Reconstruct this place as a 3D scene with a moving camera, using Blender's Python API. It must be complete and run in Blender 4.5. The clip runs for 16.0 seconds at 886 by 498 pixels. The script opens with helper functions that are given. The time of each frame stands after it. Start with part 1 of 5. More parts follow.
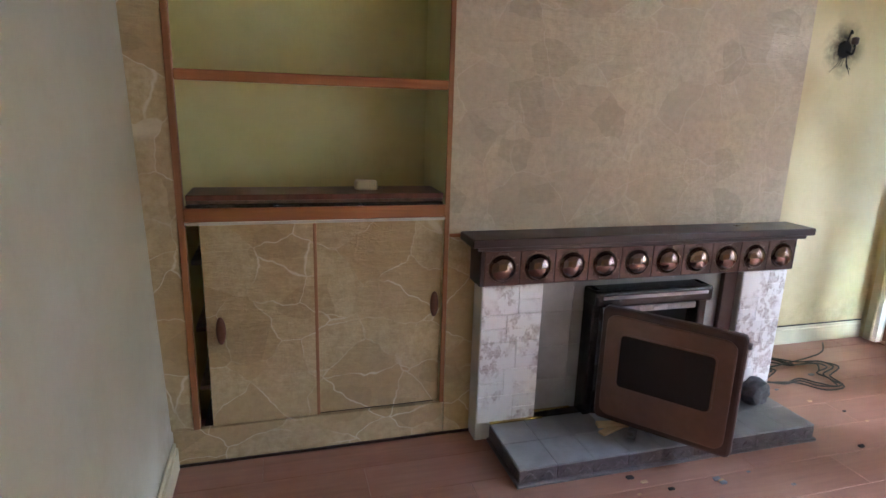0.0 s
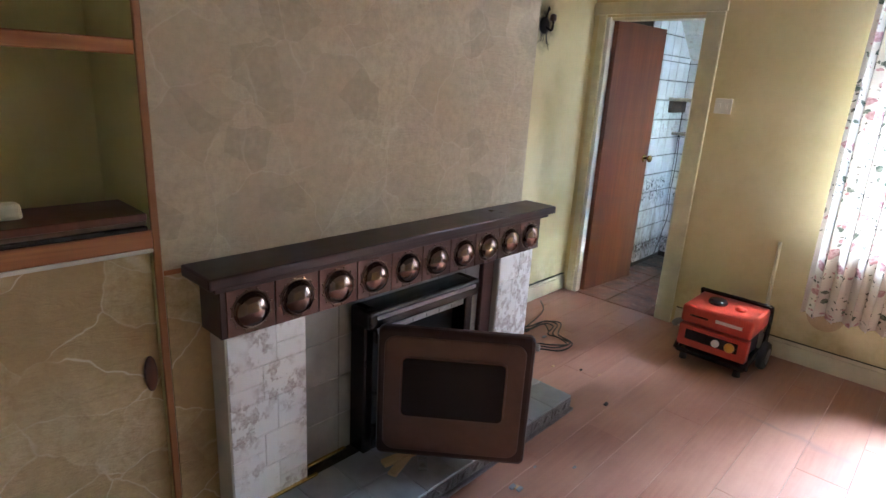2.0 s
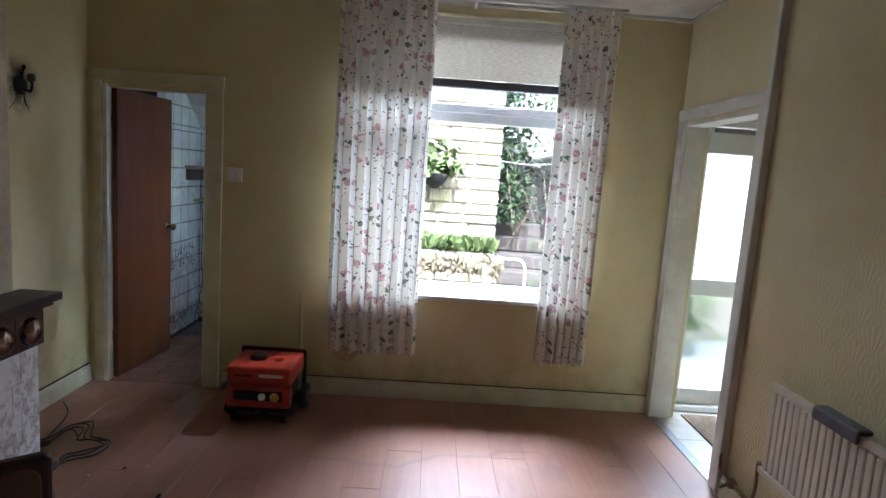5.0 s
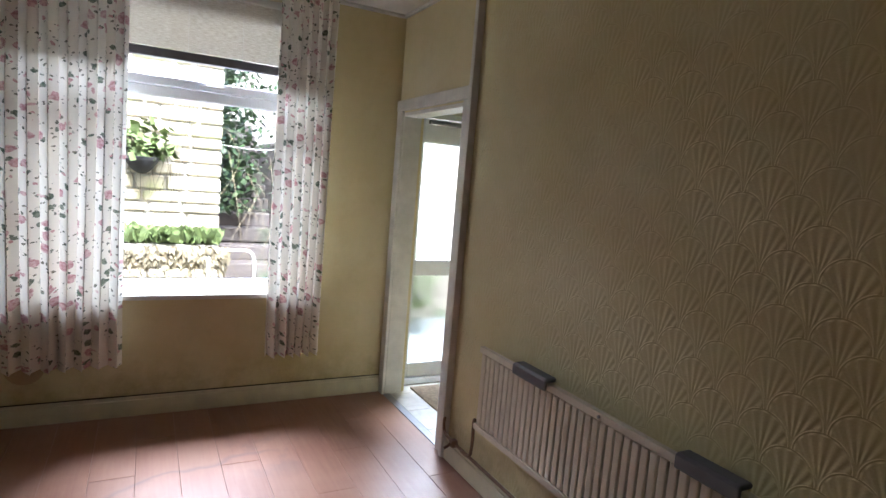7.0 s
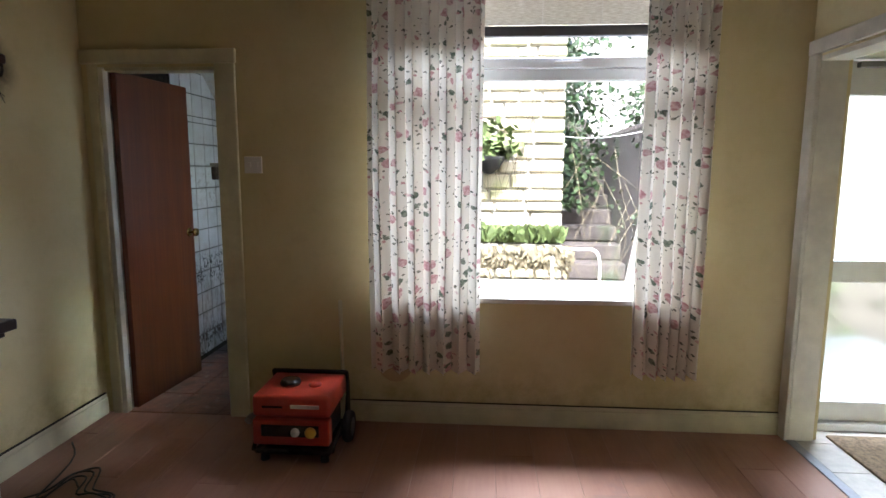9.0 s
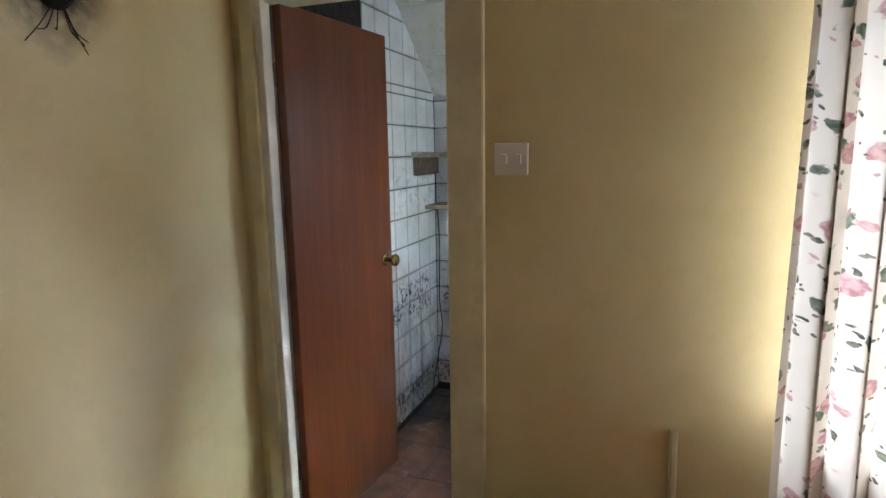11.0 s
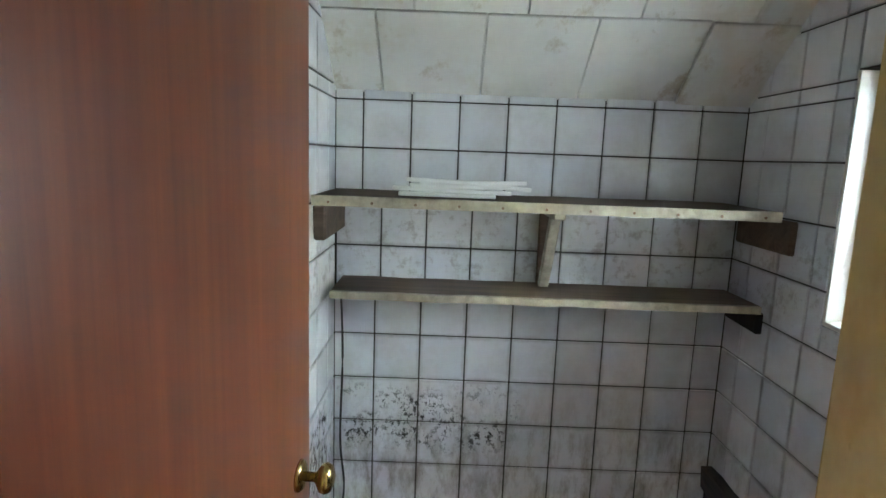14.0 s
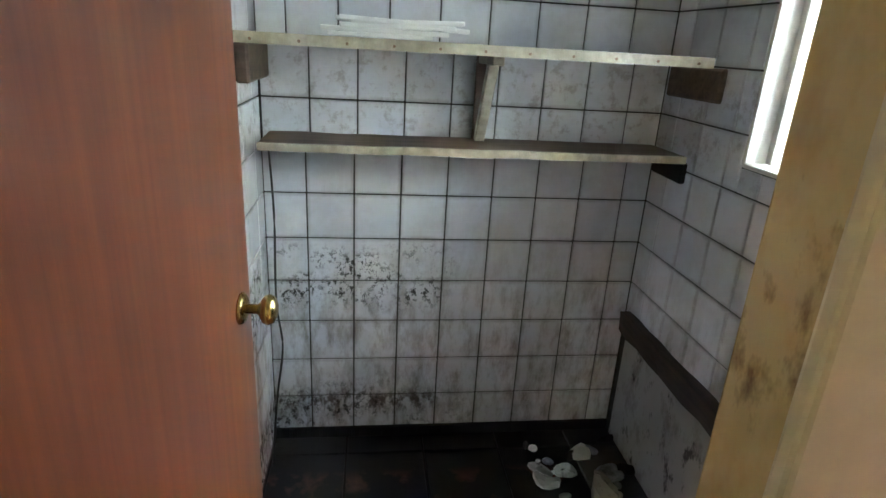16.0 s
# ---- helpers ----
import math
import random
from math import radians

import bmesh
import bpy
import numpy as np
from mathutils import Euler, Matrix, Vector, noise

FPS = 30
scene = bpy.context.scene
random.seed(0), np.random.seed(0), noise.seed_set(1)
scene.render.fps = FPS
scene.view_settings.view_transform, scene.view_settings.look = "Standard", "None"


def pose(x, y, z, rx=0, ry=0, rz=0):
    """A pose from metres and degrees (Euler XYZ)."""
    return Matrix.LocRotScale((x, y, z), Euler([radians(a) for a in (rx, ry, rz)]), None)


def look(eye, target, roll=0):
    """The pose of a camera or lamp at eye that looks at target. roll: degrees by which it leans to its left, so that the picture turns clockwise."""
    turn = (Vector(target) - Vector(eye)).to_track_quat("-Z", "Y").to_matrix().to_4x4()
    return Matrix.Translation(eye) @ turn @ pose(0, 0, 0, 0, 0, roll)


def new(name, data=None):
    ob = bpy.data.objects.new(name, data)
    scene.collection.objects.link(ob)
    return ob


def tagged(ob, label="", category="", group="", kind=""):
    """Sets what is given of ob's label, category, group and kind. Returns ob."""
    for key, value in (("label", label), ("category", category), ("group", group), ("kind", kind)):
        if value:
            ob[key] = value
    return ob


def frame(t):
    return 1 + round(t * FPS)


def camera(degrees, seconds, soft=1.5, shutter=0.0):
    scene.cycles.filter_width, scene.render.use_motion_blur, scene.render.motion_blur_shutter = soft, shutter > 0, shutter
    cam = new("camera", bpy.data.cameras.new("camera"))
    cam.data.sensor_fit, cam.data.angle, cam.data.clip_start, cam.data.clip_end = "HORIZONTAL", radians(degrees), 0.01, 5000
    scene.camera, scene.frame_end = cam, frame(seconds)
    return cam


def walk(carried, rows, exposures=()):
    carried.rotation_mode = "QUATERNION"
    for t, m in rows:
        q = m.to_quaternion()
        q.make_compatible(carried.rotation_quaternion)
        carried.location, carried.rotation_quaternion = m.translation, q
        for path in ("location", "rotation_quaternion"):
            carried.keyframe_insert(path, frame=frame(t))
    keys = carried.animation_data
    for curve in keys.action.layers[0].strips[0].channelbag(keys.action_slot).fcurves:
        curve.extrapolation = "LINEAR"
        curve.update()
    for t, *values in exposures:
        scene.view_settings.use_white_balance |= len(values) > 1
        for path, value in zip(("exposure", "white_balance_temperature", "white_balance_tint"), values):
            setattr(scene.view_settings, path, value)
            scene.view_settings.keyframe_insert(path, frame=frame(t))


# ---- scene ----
cam = camera(75.5, 16.0)
PATH = [
    (0, (-3.857, -2.259, 1.452), (-3.312, -0.395, 0.974), 1.8),
    (0.5, (-3.815, -1.988, 1.447), (-3.18, -0.186, 0.855), 2.4),
    (1, (-3.723, -1.722, 1.456), (-2.911, -0.009, 0.818), 2.6),
    (1.5, (-3.714, -1.65, 1.471), (-2.643, -0.075, 0.861), 2.6),
    (2, (-3.771, -1.618, 1.506), (-2.352, -0.327, 0.938), 3.4),
    (2.5, (-3.804, -1.616, 1.54), (-2.164, -0.578, 1.058), 4.1),
    (3, (-3.806, -1.633, 1.551), (-2.045, -0.767, 1.169), 4.0),
    (3.5, (-3.803, -1.664, 1.551), (-1.949, -0.985, 1.227), 3.8),
    (4, (-3.793, -1.686, 1.538), (-1.861, -1.258, 1.251), 3.7),
    (4.5, (-3.797, -1.684, 1.543), (-1.824, -1.506, 1.271), 3.8),
    (5, (-3.786, -1.7, 1.546), (-1.803, -1.753, 1.287), 4.0),
    (5.2, (-3.78, -1.702, 1.543), (-1.802, -1.851, 1.291), 4.1),
    (7.3, (-3.713, -1.759, 1.525), (-1.978, -2.725, 1.289), 4.8),
    (7.5, (-3.697, -1.745, 1.529), (-1.966, -2.716, 1.286), 4.8),
    (8, (-3.576, -1.753, 1.518), (-1.779, -2.587, 1.245), 4.0),
    (8.5, (-3.323, -1.782, 1.507), (-1.378, -2.122, 1.185), 1.8),
    (9, (-3.083, -1.664, 1.425), (-1.105, -1.528, 1.150), 0.2),
    (9.5, (-2.758, -1.453, 1.404), (-0.811, -1.067, 1.150), -0.1),
    (10, (-2.4, -1.29, 1.399), (-0.494, -0.748, 1.149), -0.4),
    (10.2, (-2.25, -1.218, 1.412), (-0.363, -0.612, 1.167), -0.4),
    (12.3, (-0.749, -0.165, 1.555), (1.072, 0.542, 1.124), -0.3),
    (12.5, (-0.658, -0.124, 1.567), (1.17, 0.557, 1.128), -0.2),
    (13, (-0.433, -0.081, 1.571), (1.442, 0.482, 1.162), 0.3),
    (13.5, (-0.362, 0.0, 1.585), (1.585, 0.312, 1.256), 1.5),
    (14, (-0.328, 0.06, 1.584), (1.647, 0.067, 1.265), 2.1),
    (14.5, (-0.312, 0.076, 1.551), (1.655, -0.084, 1.225), 2.6),
    (15, (-0.31, 0.08, 1.519), (1.639, -0.145, 1.13), 3.0),
    (15.5, (-0.31, 0.097, 1.484), (1.605, -0.17, 0.969), 3.3),
    (16, (-0.326, 0.085, 1.464), (1.54, -0.173, 0.791), 3.3),
]
EXPOSURES = [(0, 4.7, 5050, 12), (1, 4.8, 5050, 12), (2, 4.4, 5150, 11), (3, 3.8, 5000, 10), (3.5, 3.55, 5000, 10), (5, 2.6, 5150, 11),
             (7.5, 2.65, 5500, 13), (9, 2.5, 5700, 13), (10, 2.9, 5850, 14), (12.3, 3.95, 5800, 13), (13, 4.0, 5850, 13), (14, 4.1, 5900, 13), (16, 4.25, 5950, 13)]
walk(cam, [(t, look(eye, target, roll)) for t, eye, target, roll in PATH], EXPOSURES)

# ---- world and light ----
world = bpy.data.worlds.new("sky")
scene.world = world
world.use_nodes = True
wn = world.node_tree
sky = wn.nodes.new("ShaderNodeTexSky")
sky.sky_type, sky.sun_disc = "NISHITA", False
sky.sun_elevation, sky.sun_rotation = radians(52), radians(-98)
sky.dust_density = 4.0
wn.links.new(sky.outputs["Color"], wn.nodes["Background"].inputs["Color"])
wn.nodes["Background"].inputs["Strength"].default_value = 0.15
sun = new("sun", bpy.data.lights.new("sun", "SUN"))
sun.data.energy, sun.data.angle, sun.data.color = 5.0, radians(9), (1.0, 0.95, 0.88)
sun.matrix_world = look((-5, -1.0, 9), (2, -2, 0))


def area_lamp(name, eye, target, w, h, power, colour):
    ob = new(name, bpy.data.lights.new(name, "AREA"))
    ob.data.shape, ob.data.size, ob.data.size_y = "RECTANGLE", w, h
    ob.data.energy, ob.data.color = power, colour
    ob.matrix_world = look(eye, target)
    return ob


# added lamps outside window, back door and pantry window, standing in for sky light
area_lamp("door_daylight", (0.85, -3.87, 2.35), (-0.3, -3.87, 0.3), 0.8, 0.7, 32, (0.92, 0.97, 1.0))
area_lamp("window_skylight", (1.25, -2.0, 3.1), (-1.6, -2.0, 0.1), 1.7, 1.2, 110, (0.92, 0.96, 1.0))
area_lamp("pantry_daylight", (0.72, -1.3, 1.52), (0.95, 0.0, 1.25), 0.7, 0.55, 0.85, (0.92, 0.96, 1.0))


# ---- materials ----
YA = 0.53          # back of the alcove beside the door
class Mat:
    """A node material with a principled shader and small wiring helpers."""

    def __init__(self, name, rough=0.6, metal=0.0, spec=0.5):
        self.m = bpy.data.materials.new(name)
        self.m.use_nodes = True
        self.t = self.m.node_tree
        self.b = self.t.nodes["Principled BSDF"]
        self.b.inputs["Roughness"].default_value = rough
        self.b.inputs["Metallic"].default_value = metal
        self.b.inputs["Specular IOR Level"].default_value = spec
        self.co = self.node("ShaderNodeTexCoord").outputs["Object"]
        self.pos = self.node("ShaderNodeNewGeometry").outputs["Position"]
        self.last_bump = None

    def node(self, kind, **inputs):
        n = self.t.nodes.new(kind)
        for k, v in inputs.items():
            n.inputs[k].default_value = v
        return n

    def link(self, a, b):
        self.t.links.new(a, b)

    def put(self, socket, v):
        if hasattr(v, "links"):
            self.link(v, socket)
        else:
            socket.default_value = v

    def scaled(self, sx, sy, sz, src=None, off=(0, 0, 0)):
        n = self.node("ShaderNodeMapping")
        n.inputs["Scale"].default_value = (sx, sy, sz)
        n.inputs["Location"].default_value = off
        self.link(src or self.pos, n.inputs["Vector"])
        return n.outputs["Vector"]

    def noise(self, scale, detail=4, rough=0.55, src=None, distort=0.0):
        n = self.node("ShaderNodeTexNoise", Scale=scale, Detail=detail, Roughness=rough, Distortion=distort)
        self.link(src or self.pos, n.inputs["Vector"])
        return n.outputs["Fac"]

    def voronoi(self, scale, feature="F1", src=None, out="Distance", rnd=1.0):
        n = self.node("ShaderNodeTexVoronoi", Scale=scale, Randomness=rnd)
        n.feature = feature
        self.link(src or self.pos, n.inputs["Vector"])
        return n.outputs[out]

    def wobble(self, amount, scale, src=None):
        n = self.node("ShaderNodeTexNoise", Scale=scale, Detail=3)
        self.link(src or self.pos, n.inputs["Vector"])
        a = self.node("ShaderNodeVectorMath")
        a.operation = "SUBTRACT"
        self.link(n.outputs["Color"], a.inputs[0])
        a.inputs[1].default_value = (0.5, 0.5, 0.5)
        s = self.node("ShaderNodeVectorMath")
        s.operation = "SCALE"
        self.link(a.outputs[0], s.inputs[0])
        s.inputs["Scale"].default_value = amount
        d = self.node("ShaderNodeVectorMath")
        self.link(src or self.pos, d.inputs[0])
        self.link(s.outputs[0], d.inputs[1])
        return d.outputs[0]

    def ramp(self, fac, *stops):
        n = self.node("ShaderNodeValToRGB")
        e = n.color_ramp.elements
        while len(e) < len(stops):
            e.new(0.5)
        for el, (p, c) in zip(e, stops):
            el.position = p
            el.color = (c, c, c, 1) if isinstance(c, (int, float)) else (*c, 1)
        self.link(fac, n.inputs["Fac"])
        return n.outputs["Color"]

    def mix(self, fac, a, b, how="MIX"):
        n = self.node("ShaderNodeMix")
        n.data_type, n.blend_type = "RGBA", how
        self.put(n.inputs[0], fac)
        for s, v in ((n.inputs[6], a), (n.inputs[7], b)):
            self.put(s, v if hasattr(v, "links") else (*v, 1))
        return n.outputs[2]

    def math(self, op, a, b=0.0):
        n = self.node("ShaderNodeMath")
        n.operation = op
        self.put(n.inputs[0], a)
        self.put(n.inputs[1], b)
        return n.outputs[0]

    def xyz(self, src=None):
        n = self.node("ShaderNodeSeparateXYZ")
        self.link(src or self.pos, n.inputs[0])
        return n.outputs

    def random(self):
        return self.node("ShaderNodeObjectInfo").outputs["Random"]

    def colour(self, c):
        self.put(self.b.inputs["Base Color"], c if hasattr(c, "links") else (*c, 1))
        return self

    def rough(self, r):
        self.put(self.b.inputs["Roughness"], r)
        return self

    def bump(self, height, strength=0.3, dist=0.01):
        n = self.node("ShaderNodeBump", Strength=strength, Distance=dist)
        self.link(height, n.inputs["Height"])
        if self.last_bump:
            self.link(self.last_bump, n.inputs["Normal"])
        self.last_bump = n.outputs["Normal"]
        self.link(self.last_bump, self.b.inputs["Normal"])
        return self

    def zone(self, axis, lo, hi, soft=0.1, src=None):
        """1 between lo and hi on an axis, with soft ends."""
        v = self.xyz(src)[axis]
        n = self.node("ShaderNodeMapRange")
        n.interpolation_type = "SMOOTHSTEP"
        self.link(v, n.inputs[0])
        n.inputs[1].default_value, n.inputs[2].default_value = lo - soft, lo + soft
        k = self.node("ShaderNodeMapRange")
        k.interpolation_type = "SMOOTHSTEP"
        self.link(v, k.inputs[0])
        k.inputs[1].default_value, k.inputs[2].default_value = hi + soft, hi - soft
        return self.math("MULTIPLY", n.outputs[0], k.outputs[0])


def plain(name, c, rough=0.6, metal=0.0, var=0.12, scale=14.0, grain=0.15, bump=0.002):
    m = Mat(name, rough, metal)
    d = tuple(v * (1 - var * 2) for v in c)
    base = m.mix(m.ramp(m.noise(scale, 5, 0.6), (0.35, 0.0), (0.7, 1.0)), d, c)
    m.colour(m.mix(m.ramp(m.noise(scale * 0.2, 3), (0.35, 0.0), (0.65, grain)), base, tuple(v * 0.6 for v in c)))
    m.bump(m.noise(scale * 12, 3), 0.25, bump)
    return m.m


def wallpaper(name, c, fans=False, ribs=False, damp=True, soot=False):
    m = Mat(name, 0.5, spec=0.35)
    aged = m.mix(m.ramp(m.noise(1.3, 5, 0.6), (0.3, 0.0), (0.72, 1.0)), c, (c[0] * 0.86, c[1] * 0.82, c[2] * 0.66))
    aged = m.mix(m.ramp(m.noise(9, 6, 0.7), (0.5, 0.0), (0.8, 0.22)), aged, (c[0] * 0.6, c[1] * 0.52, c[2] * 0.35))
    if damp:
        low = m.math("MULTIPLY", m.zone(2, -0.2, 0.28, 0.22), m.ramp(m.noise(4, 6, 0.7), (0.42, 0.0), (0.66, 0.75)))
        aged = m.mix(low, aged, (0.30, 0.23, 0.10))
    if soot:
        p = m.wobble(0.10, 14)
        d = m.node("ShaderNodeVectorMath")
        d.operation = "DISTANCE"
        m.link(p, d.inputs[0])
        d.inputs[1].default_value = (-0.605, YA, 1.865)
        burn = m.ramp(d.outputs["Value"], (0.05, 0.97), (0.09, 0.6), (0.17, 0.0))
        aged = m.mix(m.math("MULTIPLY", burn, m.ramp(m.noise(28, 4), (0.3, 0.4), (0.55, 1.0))), aged, (0.03, 0.022, 0.016))
    m.colour(aged)
    if fans:
        wide, rise, rad = 0.16, 0.075, 0.08
        x = m.xyz()
        row = m.math("FLOOR", m.math("DIVIDE", x[2], rise))

        def fan(r):
            """Offsets from the middle of the nearest fan in row r."""
            half = m.math("MULTIPLY", m.math("MODULO", m.math("ADD", r, 100.0), 2.0), 0.5)
            u = m.math("SUBTRACT", m.math("FRACT", m.math("ADD", m.math("DIVIDE", x[0], wide), m.math("ADD", half, 100.0))), 0.5)
            return m.math("MULTIPLY", u, wide), m.math("SUBTRACT", x[2], m.math("MULTIPLY", r, rise))

        def far(u, h):
            return m.math("SQRT", m.math("ADD", m.math("MULTIPLY", u, u), m.math("MULTIPLY", h, h)))

        u0, h0 = fan(row)
        u1, h1 = fan(m.math("ADD", row, 1.0))
        d0, d1 = far(u0, h0), far(u1, h1)
        low = m.math("LESS_THAN", d0, rad)

        def pick(a, b):
            return m.math("ADD", m.math("MULTIPLY", low, a), m.math("MULTIPLY", m.math("SUBTRACT", 1.0, low), b))

        u, h, d = pick(u0, u1), m.math("ADD", pick(h0, h1), rad * 0.85), pick(d0, d1)
        rays = m.math("POWER", m.math("ABSOLUTE", m.math("SINE", m.math("MULTIPLY", m.math("ARCTAN2", h, u), 13.0))), 2.0)
        inside = m.ramp(m.math("DIVIDE", d, rad), (0.84, 1.0), (0.90, 0.0))
        reach = m.ramp(m.math("DIVIDE", far(u, h), rad), (0.25, 0.0), (0.6, 1.0))
        rim = m.ramp(m.math("DIVIDE", d, rad), (0.90, 0.0), (0.94, 0.8), (0.98, 0.0))
        worn = m.ramp(m.noise(2.0, 3), (0.3, 0.55), (0.6, 1.0))
        m.bump(m.math("MULTIPLY", m.math("ADD", m.math("MULTIPLY", m.math("MULTIPLY", rays, inside), reach), rim), worn), 0.55, 0.003)
    if ribs:
        m.bump(m.noise(1.0, 4, 0.6, m.scaled(60, 60, 9)), 0.35, 0.004)
    m.bump(m.noise(140, 3, 0.6), 0.3, 0.002)
    return m.m


def stone_paper(name, strength, base, dark, line):
    """Printed and embossed crazy-paving wallpaper."""
    m = Mat(name, 0.6, spec=0.3)
    w = m.wobble(0.16, 5)
    flat = m.scaled(1.0, 0.0, 1.25, w)
    edge = m.voronoi(4.3, "DISTANCE_TO_EDGE", flat)
    cells = m.xyz(m.voronoi(4.3, "F1", flat, "Color"))
    tone = m.mix(cells[0], base, dark)
    small = m.xyz(m.voronoi(1, "F1", m.scaled(6.5, 0.0, 9.0, m.wobble(0.05, 9)), "Color"))
    patch = m.math("MULTIPLY", m.ramp(small[1], (0.86, 0.0), (0.87, 1.0)), m.ramp(m.noise(45, 4), (0.35, 0.25), (0.65, 0.75)))
    tone = m.mix(patch, tone, tuple(v * 0.72 for v in dark))
    tone = m.mix(m.ramp(m.noise(30, 6, 0.75), (0.4, 0.0), (0.68, 0.8)), tone, tuple(v * 0.82 for v in dark))
    tone = m.mix(m.ramp(m.noise(2.5, 3), (0.45, 0.0), (0.75, 0.55)), tone, tuple(v * 0.85 for v in dark))
    gap = m.ramp(m.noise(3.3, 2), (0.38, 0.0), (0.56, 1.0))
    mask = m.math("MULTIPLY", m.math("MULTIPLY", m.ramp(edge, (0.004, 1.0), (0.015, 0.0)), gap), strength)
    m.colour(m.mix(mask, tone, line))
    m.bump(m.ramp(edge, (0.0, 1.0), (0.05, 0.0)), 0.25 * strength + 0.05, 0.003)
    ridge = m.math("ABSOLUTE", m.math("SUBTRACT", m.noise(2.6, 3, 0.5, m.wobble(0.12, 5)), 0.5))
    m.bump(m.ramp(ridge, (0.0, 1.0), (0.018, 0.0)), 0.18, 0.005)
    m.bump(m.noise(1, 6, 0.7, m.scaled(9, 9, 34), 1.0), 0.7, 0.012)
    return m.m


def wood(name, light, dark, axis=2, rough=0.4, grain=1.0):
    m = Mat(name, rough)
    s = [30.0, 30.0, 30.0]
    s[axis] = 1.6
    v = m.scaled(*s, m.co)
    n1 = m.noise(grain, 5, 0.65, v, 0.6)
    tone = m.mix(m.ramp(n1, (0.3, 0.0), (0.7, 1.0)), light, dark)
    tone = m.mix(m.ramp(m.noise(2.2, 3, src=m.co), (0.4, 0.0), (0.75, 0.45)), tone, tuple(v * 0.7 for v in dark))
    m.colour(tone).bump(n1, 0.15, 0.002)
    m.rough(m.math("ADD", m.math("MULTIPLY", m.noise(6), 0.25), rough - 0.12))
    return m.m


def veneer():
    m = Mat("red_mahogany_veneer", 0.34)
    fine = m.noise(1, 4, 0.6, m.scaled(70, 70, 2.2))
    wide = m.noise(1, 3, 0.5, m.scaled(9, 9, 0.9))
    tone = m.mix(m.ramp(fine, (0.3, 0.0), (0.7, 1.0)), (0.185, 0.054, 0.016), (0.125, 0.032, 0.011))
    m.colour(m.mix(m.ramp(wide, (0.35, 0.0), (0.7, 0.6)), tone, (0.08, 0.018, 0.008)))
    return m.m


def tile_glaze():
    m = Mat("glazed_white_tile", 0.14, spec=0.5)
    r = m.random()
    tone = m.mix(r, (0.58, 0.60, 0.64), (0.70, 0.71, 0.74))
    film = m.ramp(m.noise(5, 6, 0.7), (0.42, 0.0), (0.75, 0.5))
    tone = m.mix(film, tone, (0.38, 0.36, 0.33))
    edge = m.ramp(m.noise(16, 6, 0.75), (0.52, 0.0), (0.62, 1.0))
    # streaks of mould in two belts of the wall and towards the floor
    far = m.zone(1, -0.20, 0.6, 0.05)
    belt = m.math("MULTIPLY", m.zone(2, 0.56, 0.78, 0.05), far)
    foot = m.math("MULTIPLY", m.zone(2, -0.1, 0.22, 0.14), m.zone(1, -0.2, 0.6, 0.3))
    spots = m.math("MULTIPLY", m.ramp(m.noise(1, 5, 0.75, m.scaled(46, 46, 40)), (0.5, 0.0), (0.57, 1.0)), m.ramp(m.noise(9, 3), (0.42, 0.1), (0.55, 1.0)))
    mould = m.math("MULTIPLY", spots, m.math("MAXIMUM", belt, foot))
    low = m.math("MULTIPLY", m.zone(2, -0.2, 0.68, 0.25), m.ramp(m.noise(1, 6, 0.75, m.scaled(14, 14, 5)), (0.45, 0.0), (0.68, 0.8)))
    tone = m.mix(low, tone, (0.20, 0.16, 0.13))
    shelfdirt = m.math("MULTIPLY", m.zone(2, 1.15, 1.44, 0.06), m.math("MULTIPLY", edge, 0.45))
    tone = m.mix(shelfdirt, tone, (0.22, 0.18, 0.15))
    o = m.xyz(m.co)
    side = m.math("MAXIMUM", m.math("MAXIMUM", m.math("ABSOLUTE", o[0]), m.math("ABSOLUTE", o[1])), m.math("ABSOLUTE", o[2]))
    rim = m.ramp(m.math("ADD", m.math("MULTIPLY", side, 10.0), m.math("MULTIPLY", m.noise(22, 5, 0.7), 0.22)), (0.76, 0.0), (0.92, 0.6))
    dirty = m.ramp(m.noise(2.6, 4, 0.6), (0.36, 0.25), (0.62, 1.0))
    tone = m.mix(m.math("MULTIPLY", rim, dirty), tone, (0.15, 0.12, 0.10))
    rust = m.math("MULTIPLY", m.math("MULTIPLY", m.zone(2, 0.12, 0.20, 0.05), far), m.ramp(m.noise(1, 5, 0.7, m.scaled(30, 30, 16)), (0.44, 0.0), (0.56, 0.9)))
    tone = m.mix(rust, tone, (0.07, 0.045, 0.032))
    tone = m.mix(m.math("MULTIPLY", mould, 0.93), tone, (0.025, 0.023, 0.022))
    m.colour(tone)
    m.rough(m.math("ADD", m.math("MULTIPLY", m.noise(7, 5), 0.25), 0.04))
    m.bump(m.noise(9, 2), 0.06, 0.004)
    return m.m


